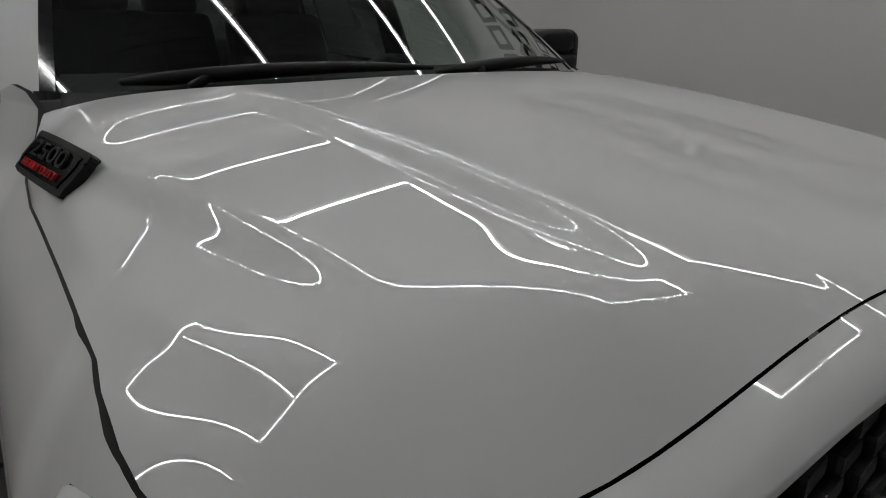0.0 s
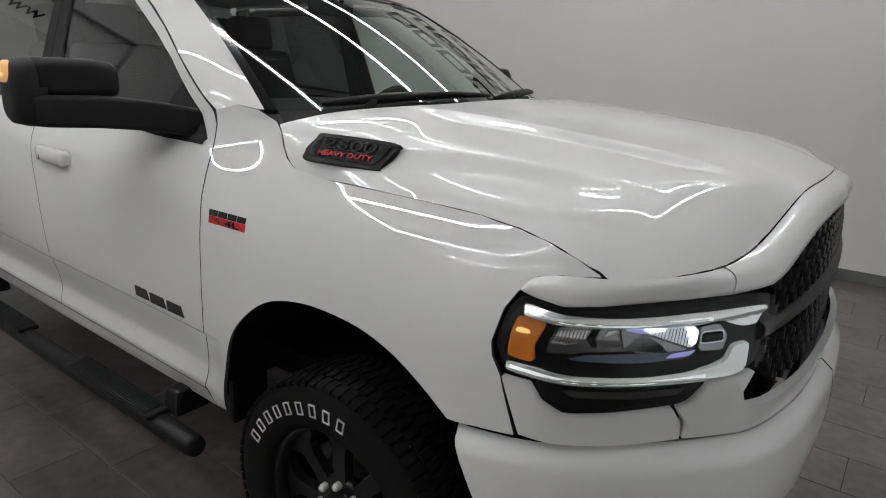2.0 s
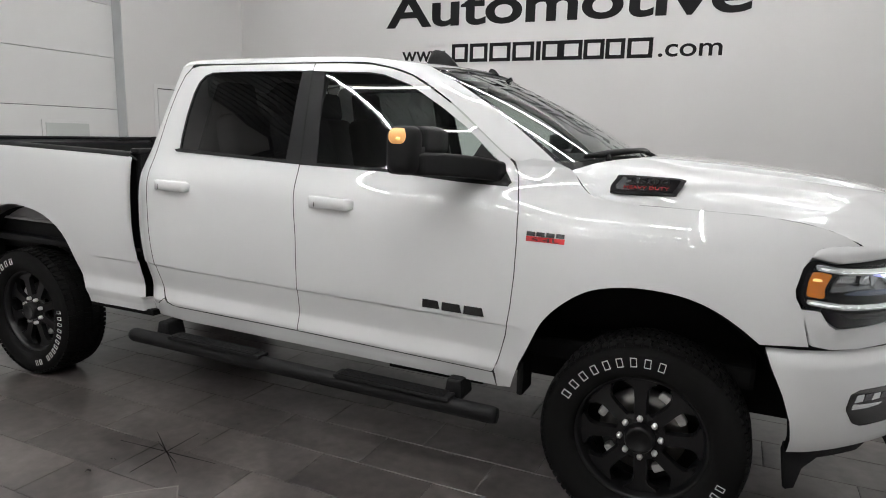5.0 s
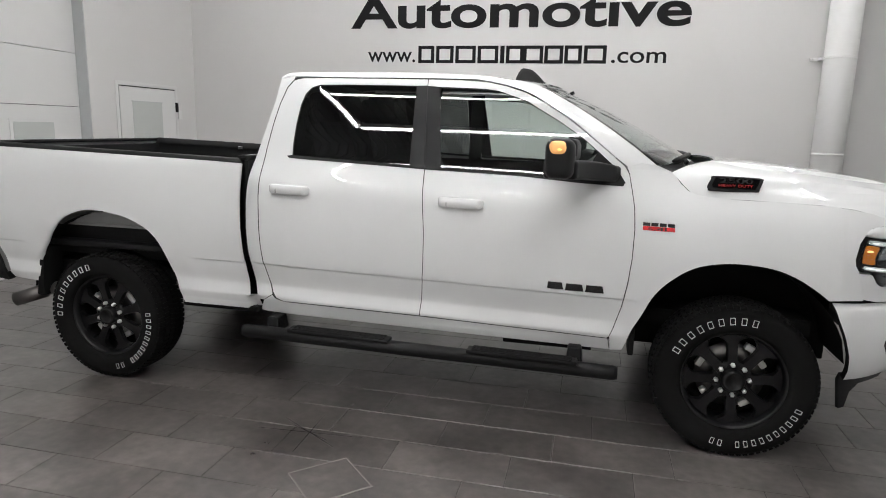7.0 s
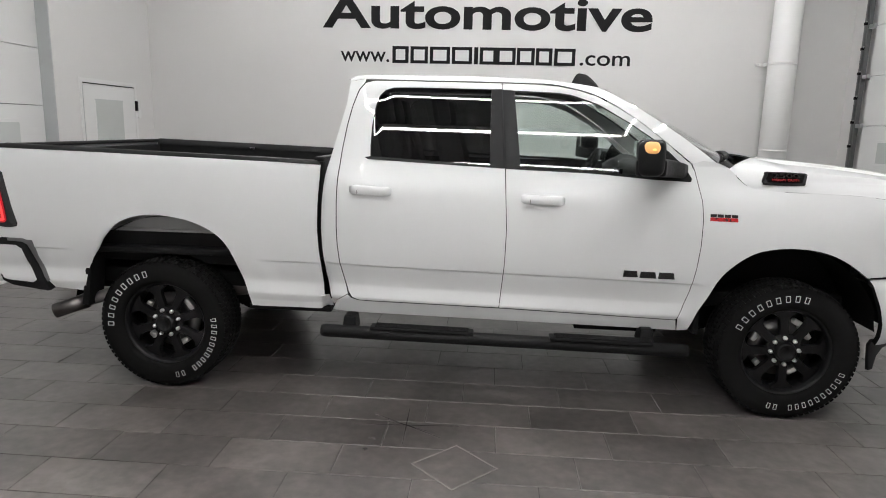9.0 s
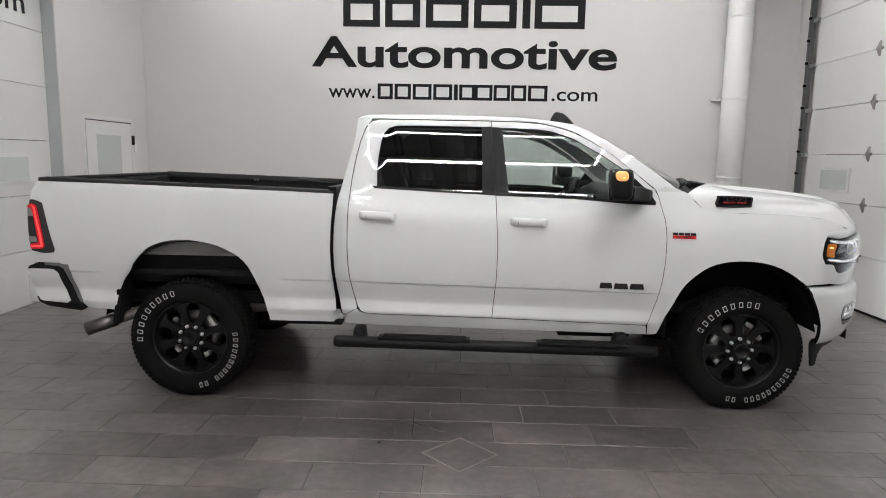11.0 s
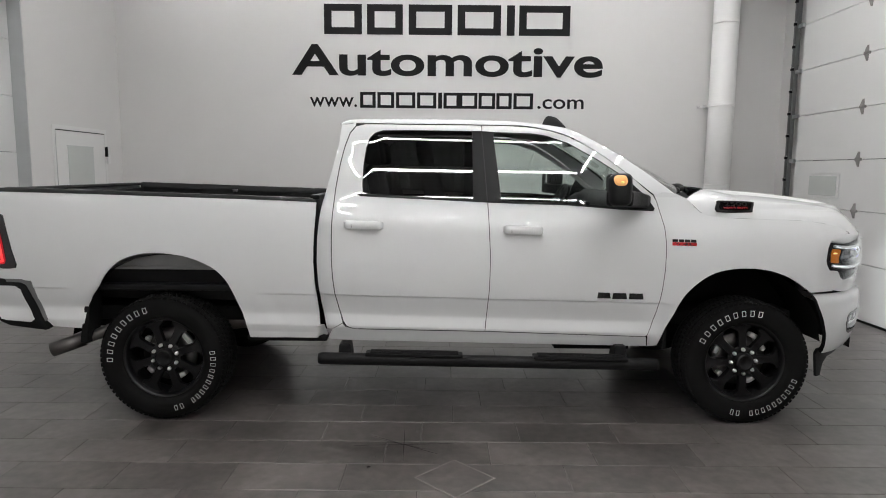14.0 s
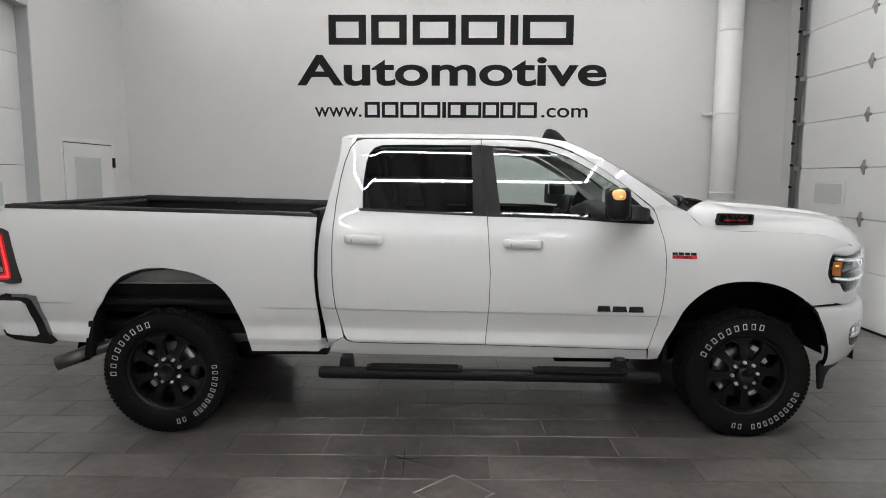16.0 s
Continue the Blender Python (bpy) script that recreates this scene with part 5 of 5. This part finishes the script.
    # fender badge: dark top marks over a red plate
    badge = plate("fender_badge", [(1.383, 1.175), (1.542, 1.171), (1.542, 1.192), (1.383, 1.196)], inset(0.002), RED, truck, "red and black engine badge", 0.05, 0.006, side)
    for k in range(4):
        x = 1.384 + .0405 * k
        plate("badge_mark", [(x, 1.198 - .001 * k), (x + .034, 1.197 - .001 * k), (x + .034, 1.214 - .001 * k), (x, 1.215 - .001 * k)], inset(0.004), GLOSS_BLACK, badge, "", 0.05, 0.007, side)
    me = text_height(text_mesh("6.4L", .03, .003, .12), .017)
    ob = part("badge_figures", me, GLOSS_BLACK, badge, "black figures")
    yb = skin(1.46, 1.184)[1] - .004
    ob.matrix_basis = pose(1.402, yb, 1.175, 90, 0, 0) if side > 0 else pose(1.522, -yb, 1.175, 90, 0, 180)
    # door marks, plain black blocks
    for x0, x1 in ((.914, 1.002), (1.010, 1.108), (1.116, 1.214)):
        q = -.018 * 2 * (x0 - .912) - .006 * (x0 > 1)
        plate("door_mark", [(x0, .829 + q * .35), (x1 - .002, .829 + q * .35), (x1 - .010, .867 + q * .35), (x0 + .004, .868 + q * .35)], inset(0.003), GLOSS_BLACK, truck, "black emblem block", 0.04, 0.008, side)


# hood vent badge
def badge_frame(side):
    c = Vector((1.829, -.826, 1.416))
    u = Vector((1, .16, -.012)).normalized()
    v = Vector((.02, .60, .80)).normalized()
    n = u.cross(v).normalized()

    def lay(a, b, h):
        p = c + u * a + v * b + n * h
        return (p.x, p.y * side, p.z)
    return lay


for side in (1, -1):
    lay = badge_frame(side)
    shape = spline([(-.139, -.012), (-.134, -.030), (-.116, -.041), (.095, -.044), (.114, -.036), (.134, .006), (.136, .024), (.122, .037), (-.098, .042), (-.118, .032)], 5, True)
    vent = part("hood_vent", prism(shape, .016, lambda a, b, h: lay(a, b, h - .004), .004), BLACK_PLASTIC, truck, "black hood vent with red lettering")
    inner = [(x * .86, y * .74) for x, y in shape]
    part("vent_inset", prism(inner, .003, lambda a, b, h: lay(a, b, h + .0125)), LAMP_BLACK, vent, "gloss black inset")
    for text, size, x0, y0, wid, hgt, m, lab in (("2500", .04, -.082, -.004, .165, .030, BLACK_PLASTIC, "black figures"), ("HEAVY DUTY", .02, -.088, -.0255, .172, .0135, RED, "red letters")):
        me = text_height(text_mesh(text, size, .004, wid), hgt)
        for vtx in me.vertices:
            a = vtx.co.x if side > 0 else wid - vtx.co.x
            vtx.co = lay(x0 + a, y0 + vtx.co.y, .0185 + vtx.co.z)
        if side < 0:
            me.flip_normals()
        part("vent_letters", me, m, vent, lab)

# wipers
for y0, y1 in ((-.66, .02), (.02, .70)):
    pts = []
    for k in range(9):
        t = k / 8
        v = (y0 + (y1 - y0) * t) / .80
        p = Vector(screen_point(1.0 - .035 * math.sin(t * 2.4), v, .018))
        pts.append(tuple(p))
    w = tube("wiper", pts, [.008, .015, .017, .017, .016, .014, .012, .009, .006], BLACK_PLASTIC, truck, "black wiper blade", 8)
    q = Vector(screen_point(1.03, (y0 + .12) / .80, .02))
    tube("wiper_arm", [tuple(q), pts[2], pts[4]], [.014, .010, .007], BLACK_PLASTIC, w, "", 8)
# roof fins
for y, k in ((-.378, 1.0), (.30, .5)):
    rows = []
    base = Vector((.62, y, 1.968)) if k == 1.0 else Vector((.70, y, 1.975))
    for i in range(15):
        t = i / 14
        x = .20 * t * k
        h = curve([(0, .004), (.10, .046), (.20, .066), (.44, .066), (.56, .058), (.92, .012), (1, .0)], t) * k
        w = .034 * math.sin(math.pi * (.08 + .84 * t)) * k
        drop = -.05 * t * t
        rows.append([tuple(base + Vector((x, a * w, b * h + drop))) for a, b in ((-1, -.4), (-.8, .35), (-.3, .95), (0, 1), (.3, .95), (.8, .35), (1, -.4))])
    loft("antenna_fin", rows, BLACK_PLASTIC, truck, "black roof antenna fin", flip=True)

# ---- cab inside ----
part("cab_floor", block((2.0, 1.6, .05), (.15, 0, .80), .01), TRIM_GREY, truck, "dark cab floor")
rows = [[(p[0], p[1] * .97, p[2] - .03) for p in ((e.x, -e.y * v / 6, e.z + .02 * (1 - (v / 6) ** 2)) for v in range(-6, 7))] for e in edge[3:37]]
loft("headliner", rows, HEADLINER, truck, "grey headliner", flip=True)
rows = []
for k in range(17):
    y = -.80 + 1.6 * k / 16
    hump = .05 * math.exp(-((y - .38) / .2) ** 2)
    rows.append([(1.52, y, 1.44), (1.30, y, 1.46 + hump * .5), (1.12, y, 1.45 + hump), (1.05, y, 1.40 + hump), (1.08, y, 1.15), (1.2, y, .85)])
loft("dashboard", rows, TRIM_GREY, truck, "dark dashboard", flip=True)
part("screen", block((.03, .22, .22), (1.03, 0, 1.30), .01), GLOSS_BLACK, truck, "black centre screen")
for side in (1, -1):
    rows = [[(x, -(half_width(x, z) - .05) * side, z) for x in (-.6, -.2, .2, .6, 1.0, 1.2)] for z in (.7, .95, 1.2, 1.36, 1.42)]
    loft("door_card", rows, TRIM_GREY, truck, "dark inner door trim", flip=side > 0)
    rows = [[(.10 + .10 * (z - 1.4), -(half_width(.13, z) - .05) * side + dy * side, z), (.20 + .10 * (z - 1.4), -(half_width(.13, z) - .05) * side + dy * side, z)] for z, dy in ((1.40, 0), (1.65, 0), (1.92, 0))]
    loft("inner_pillar", rows, TRIM_GREY, truck)


def seat(x, y, width):
    s = new("seat")
    s.parent = truck
    s.matrix_basis = pose(x, y, .84)
    tagged(s, "dark cloth seat with a headrest")
    part("cushion", block((.52, width, .18), (0, 0, .18), .06, 4), SEAT, s)
    part("backrest", turned(block((.16, width, .64), (0, 0, .32), .06, 4, (.8, .82)), pose(-.24, 0, .22, 0, -14, 0)), SEAT, s)
    part("headrest", turned(block((.10, .26, .19), (0, 0, 0), .045, 4), pose(-.42, 0, .93, 0, -10, 0)), SEAT, s)
    for dy in (-.06, .06):
        tube("post", [(-.41, dy, .78), (-.42, dy, .90)], .006, CHROME, s, "chrome headrest post", 8)


for y in (-.40, .40):
    seat(.20, y, .54)
for y in (-.46, 0, .46):
    seat(-.17, y, .45)
wheel_c = Vector((.86, .38, 1.36))
axis = pose(0, 0, 0, 0, -62, 0)
ringp = [tuple(wheel_c + axis @ Vector((.185 * math.cos(a), .185 * math.sin(a), 0))) for a in (2 * math.pi * k / 32 for k in range(33))]
steer = tube("steering_wheel", ringp, .017, TRIM_GREY, truck, "black steering wheel", 10)
part("steering_hub", turned(block((.13, .16, .05), (0, 0, 0), .02, 3), Matrix.Translation(wheel_c) @ axis), TRIM_GREY, steer)
for a in (0, 180, 270):
    d = axis @ Vector((.18 * math.sin(math.radians(a + 90)), .18 * math.cos(math.radians(a + 90)), 0))
    tube("steering_spoke", [tuple(wheel_c), tuple(wheel_c + d)], .015, CHROME if a == 270 else TRIM_GREY, steer, "", 8)
tube("steering_column", [tuple(wheel_c), (1.1, .38, 1.24)], .04, TRIM_GREY, truck, "", 10)
part("inside_mirror", block((.04, .24, .07), (.88, 0, 1.86), .015, 3), GLOSS_BLACK, truck, "dark inside mirror")
tube("mirror_stem", [(.90, 0, 1.88), (.96, 0, 1.915)], .012, GLOSS_BLACK, truck, "", 8)
# paper sticker behind the windshield, with plain bars
STICKER = mat("pale_green_paper", (0.62, 0.72, 0.68), 0.6, vary=0.05, scale=30)
p0, p1, p2 = (Vector(screen_point(u, v, -.012)) for u, v in ((.10, -.86), (.10, -.64), (.145, -.86)))
du, dv = (p1 - p0), (p2 - p0)
nrm = du.cross(dv).normalized()
bm = prism([(0, 0), (1, 0), (1, 1), (0, 1)], .001, lambda a, b, h: p0 + du * a + dv * b + nrm * h)
sticker = part("window_sticker", bm, STICKER, truck, "pale green paper sticker")
for k in range(6):
    a = .10 + k * .14
    part("sticker_bar", prism([(a, .2), (a + .07, .2), (a + .07, .8), (a, .8)], .001, lambda s, t, h: p0 + du * s + dv * t + nrm * (h - .0015)), TRIM_GREY, sticker)


# ---- room: doors, pipe, lettering ----
sign = thing("wall_sign", (0, YB, 0), "black vinyl lettering and marks on a white wall", "sign")


def hollow(x0, x1, z0, z1, stroke, at_y):
    """A plain hollow bar on the wall."""
    bm = bmesh.new()
    outer = [(x0, z0), (x1, z0), (x1, z1), (x0, z1)]
    k = stroke
    if x1 - x0 > 2.6 * k:
        inner = [(x0 + k, z0 + k * .9), (x1 - k, z0 + k * .9), (x1 - k, z1 - k * .9), (x0 + k, z1 - k * .9)]
        o = [bm.verts.new((x, at_y, z)) for x, z in outer]
        i = [bm.verts.new((x, at_y, z)) for x, z in inner]
        for j in range(4):
            bm.faces.new([o[j], o[(j + 1) % 4], i[(j + 1) % 4], i[j]])
    else:
        bm.faces.new([bm.verts.new((x, at_y, z)) for x, z in outer])
    r = bmesh.ops.extrude_face_region(bm, geom=bm.faces[:])
    for g in r["geom"]:
        if isinstance(g, bmesh.types.BMVert):
            g.co.y += .003
    bmesh.ops.recalc_face_normals(bm, faces=bm.faces[:])
    return bm


for x0, x1 in ((-1.738, -1.215), (-1.145, -.650), (-.570, .030), (.105, .705), (.785, .895), (.955, 1.660)):
    part("sign_bar", hollow(x0, x1, 3.500, 3.905, .105, -.004), VINYL, sign)
for x0, x1 in ((-1.248, -1.030), (-1.005, -.77), (-.745, -.475), (-.45, -.18), (-.155, -.10), (-.08, .145), (.14, .395), (.41, .645), (.66, .875), (.90, 1.175)):
    part("sign_bar", hollow(x0, x1, 2.503, 2.722, .045, -.004), VINYL, sign)
for text, x0, z0, wid, hgt, bold in (("Automotive", -2.192, 2.940, 4.325, .425, .011), ("www.", -1.951, 2.512, .66, .135, .004), (".com", 1.235, 2.510, .65, .135, .005)):
    me = text_height(text_mesh(text, .5, .003, wid, 1.0, bold), hgt)
    part("sign_letters", me, VINYL, sign, "black letters").matrix_basis = pose(x0, -.003, z0, 90, 0, 0)

# round pipe by the corner, with clips
PIPE = mat("white_pipe", (0.76, 0.76, 0.75), 0.35, vary=0.03, scale=3)
pipe = thing("wall_pipe", (3.74, YB - .178, 0), "white painted round pipe standing against the wall", "pipe")
tube("pipe_body", [(0, 0, 0), (0, 0, CEIL)], .166, PIPE, pipe, "", 40)
for z in (1.475, 2.55, 3.65):
    tube("pipe_collar", [(0, 0, z - .014), (0, 0, z + .014)], .1695, PIPE, pipe, "white pipe seam collar", 40)
part("pipe_clip", block((.12, .03, .036), (-.21, .155, 2.555), .004), PIPE, pipe, "white wall clip")
part("pipe_bracket", block((.05, .15, .036), (-.165, .09, 2.555), .005), PIPE, pipe, "white bracket")
tube("clip_screw", [(-.245, .139, 2.555), (-.245, .133, 2.555)], .007, GALV, pipe, "steel screw head", 8)


# east door: sections 0.58 m high, hinges, track
east = thing("overhead_door", (XR + .03, 0, 0), "white sectional overhead door with steel hinges and track", "overhead door")
for k in range(8):
    z0, z1 = (0, .645) if k == 0 else (.645 + .58 * (k - 1), .645 + .58 * k)
    part("door_section", block((.05, 5.1, z1 - z0 - .006), (0, .97, (z0 + z1) / 2), .004), DOOR_WHITE, east, "white steel door section")
    if k:
        for y in (2.21, .25, -1.2):
            hb = bmesh.new()
            for dz, s in ((.05, 1), (-.05, 1)):
                bmesh.ops.create_cone(hb, cap_ends=True, segments=4, radius1=.042, radius2=.012, depth=.09, matrix=Matrix.LocRotScale((-.03, y, z0 + dz * .8), Euler((0 if dz > 0 else math.pi, 0, math.pi / 4)), (.3, 1, 1)))
            bmesh.ops.create_cube(hb, size=1, matrix=Matrix.LocRotScale((-.034, y, z0), None, (.03, .09, .03)))
            part("hinge", hb, STEEL, east, "grey steel hinge")
        rb = block((.06, .10, .05), (-.035, 3.56, z0), .005)
        part("roller_bracket", rb, GALV, east, "steel roller bracket")
for yy in (3.625, 3.685):
    part("vertical_track", block((.05, .018, 4.2), (-.045, yy, 2.1), .004), TRACK, east, "galvanised vertical track")
for k in range(14):
    zz = .40 + .29 * k
    part("track_bracket", block((.06, .035, .035), (-.05, 3.69, zz), .006), DARK, east, "dark track bracket")
    tube("track_bolt", [(-.075, 3.64, zz + .02), (-.085, 3.64, zz + .02)], .008, GALV, east, "", 8)
part("track_groove", block((.02, .045, 4.2), (-.032, 3.655, 2.1), 0), DARK, east)
part("track_angle", block((.09, .008, 4.2), (-.03, 3.69, 2.1), .002), TRACK, east, "steel track angle")
part("spring_shaft", block((.05, 5.0, .05), (-.06, 1.1, 4.28), .01), GALV, east, "steel shaft above the door")
lite = part("door_window", block((.012, .64, .30), (-.028, 2.85, 1.495), .004), DOOR_WHITE, east, "framed door window")
part("window_pane", block((.006, .56, .235), (-.036, 2.86, 1.495), .003), mat("frosted_pane", (.52, .545, .53), .25, vary=.05, scale=4), lite, "pale frosted pane")
part("floor_seal", block((.06, 5.1, .03), (-.005, .97, .012), .008), DARK, east, "black rubber floor seal")

# west door in its recess
west = thing("overhead_door", (XL - .17, 0, 0), "white sectional overhead door with black lettering", "overhead door")
for k in range(6):
    part("door_section", block((.05, 5.29, .594), (0, -.555, .298 + .60 * k), .004), DOOR_WHITE, west, "white steel door section")
me = text_height(text_mesh(".com", .5, .003, .84, 1.0, .004), .155)
part("sign_letters", me, VINYL, west, "black letters").matrix_basis = pose(.027, .97, 3.137, 90, 0, 90)
me = text_height(text_mesh("www.", .5, .003, .69, 1.0, .003), .125)
part("sign_letters", me, VINYL, west, "black letters").matrix_basis = pose(.027, -2.22, 3.13, 90, 0, 90)
for k in range(10):
    y = -1.50 + .243 * k
    bm = hollow(y, y + .205, 3.13, 3.33, .042, 0)
    part("sign_bar", turned(bm, pose(.0255, 0, 0, 0, 0, 90)), VINYL, west)
lite = part("door_window", block((.012, .60, .32), (.028, 1.42, 1.49), .004), DOOR_WHITE, west, "framed door window")
part("window_pane", block((.006, .52, .25), (.036, 1.42, 1.49), .003), bpy.data.materials["frosted_pane"], lite, "pale frosted pane")
for name, mid, size in (("door_1_jamb_north", (XL - .1, 2.084, 1.76), (.20, .012, 3.52)), ("door_1_head", (XL - .1, -.555, 3.514), (.20, 5.27, .012)), ("door_1_jamb_south", (XL - .1, -3.194, 1.76), (.20, .012, 3.52))):
    structure(name, block(size, mid, 0), JAMB, "grey door jamb")
structure("door_1_trim", block((.008, .06, 3.56), (XL + .002, 2.122, 1.78), .002), WALL, "white door casing")

# service door in the west wall
sdoor = thing("service_door", (XL, 0, 0), "white service door with a small window", "door")
part("door_leaf", block((.026, 1.08, 2.06), (-.004, 3.105, 1.04), .002), DOOR_WHITE, sdoor, "white door leaf")
for name, mid, size in (("frame_side", (.001, 2.528, 1.05), (.010, .05, 2.10)), ("frame_side", (.001, 3.680, 1.05), (.010, .05, 2.10)), ("frame_top", (.001, 3.105, 2.112), (.010, 1.20, .05))):
    part(name, block(size, mid, .002), DOOR_WHITE, sdoor)
part("head_gap", block((.006, 1.08, .010), (.0065, 3.105, 2.080), 0), DARK, sdoor, "dark gap above the leaf")
part("side_gap", block((.006, .003, 2.06), (.0055, 2.560, 1.04), 0), JAMB, sdoor, "grey gap beside the leaf")
pane = part("window_pane", block((.006, .57, .90), (.010, 3.07, 1.445), .002), bpy.data.materials["frosted_pane"], sdoor, "grey frosted pane")
part("pane_frame", block((.006, .60, .012), (.010, 3.07, 1.899), .001), JAMB, sdoor, "grey pane edge")
for z in (1.85, 1.0):
    part("hinge", block((.03, .032, .13), (.026, 3.655, z), .004), DARK, sdoor, "dark hinge")
part("lever", block((.05, .10, .02), (.05, 2.64, 1.0), .006), GALV, sdoor, "steel lever handle")

# switch box seen on the north-west wall
part("cover", block((.012, .08, .12), (.006, 0, 0), .003), DOOR_WHITE, thing("wall_outlet", (XL, 3.75, 1.75), "small white cover plate on the wall", "cover plate"))


# headlights shine along the floor
for side in (1, -1):
    la = bpy.data.lights.new("headlight_beam", "SPOT")
    la.energy, la.spot_size, la.spot_blend, la.shadow_soft_size, la.color = BEAM, radians(70), .35, .03, (.9, .95, 1.0)
    ob = new("headlight_beam", la)
    ob.matrix_basis = look((2.93, -.66 * side, 1.125), (5.2, -.75 * side, .55))

# ---- floor marks and tiles ----
CHALK = mat("pale_edge", (0.22, 0.205, 0.195), 0.6, vary=0.2, scale=40)
scar = thing("floor_scar", (-.307, -1.353, 0), "dark crossed scratches in the floor tiles", "scratch")
for a, ln in ((4, .30), (92, .22), (-32, .24), (155, .14)):
    m = Matrix.Rotation(math.radians(a), 4, "Z")
    part("scratch", turned(prism([(-ln, -.0012), (-.1 * ln, -.0026), (ln, -.0008), (ln, .0008), (.1 * ln, .0026), (-ln, .001)], .0012, lambda u, v, h: (u, v, h)), m), DARK, scar)
patch_ob = thing("floor_plate", (-.01, -1.772, 0), "square floor patch set diagonally, with pale edges", "floor patch")
part("plate_top", turned(block((.296, .296, .004), (0, 0, .001), .001), pose(0, 0, 0, 0, 0, 45)), TILE, patch_ob, "grey tile square")
for a in (0, 90, 180, 270):
    part("pale_edge", turned(block((.304, .007, .006), (0, .150, .0015), .001), pose(0, 0, 0, 0, 0, 45 + a)), CHALK, patch_ob, "pale cement edge")

TW, TD = .605, .302
tile_bm = block((TW - .004, TD - .004, .02), (0, 0, -.010), .0012, 1)
tile_me = bpy.data.meshes.new("tile")
tile_bm.to_mesh(tile_me)
tile_bm.free()
tile_me.materials.append(TILE)
rest_v, rest_f = [], []
src_v = [v.co.copy() for v in tile_me.vertices]
src_f = [tuple(p.vertices) for p in tile_me.polygons]
picked = 0
rnd = random.Random(5)
row = 0
y = -.10 - TD / 2 - TD * 22
while y < YB + .2:
    x = XL - .5 + (row % 3) * TW / 3 + .173
    while x < XR + .5:
        tilt = pose(x, y, 0, rnd.uniform(-.07, .07), rnd.uniform(-.05, .05), 0)
        if -3.2 < x < 3.4 and -3.6 < y < 1.0 and picked < 300:
            ob = part("tile", tile_me, TILE, floor)
            ob.matrix_basis = tilt
            picked += 1
        else:
            k = len(rest_v)
            rest_v += [tilt @ v for v in src_v]
            rest_f += [tuple(k + i for i in f) for f in src_f]
        x += TW
    y += TD
    row += 1
rest = part("tile_field", mesh_of("tile_field", rest_v, rest_f, None, False), TILE, floor)
tagged(rest, "dark grey floor tiles", "", "", "stuff")
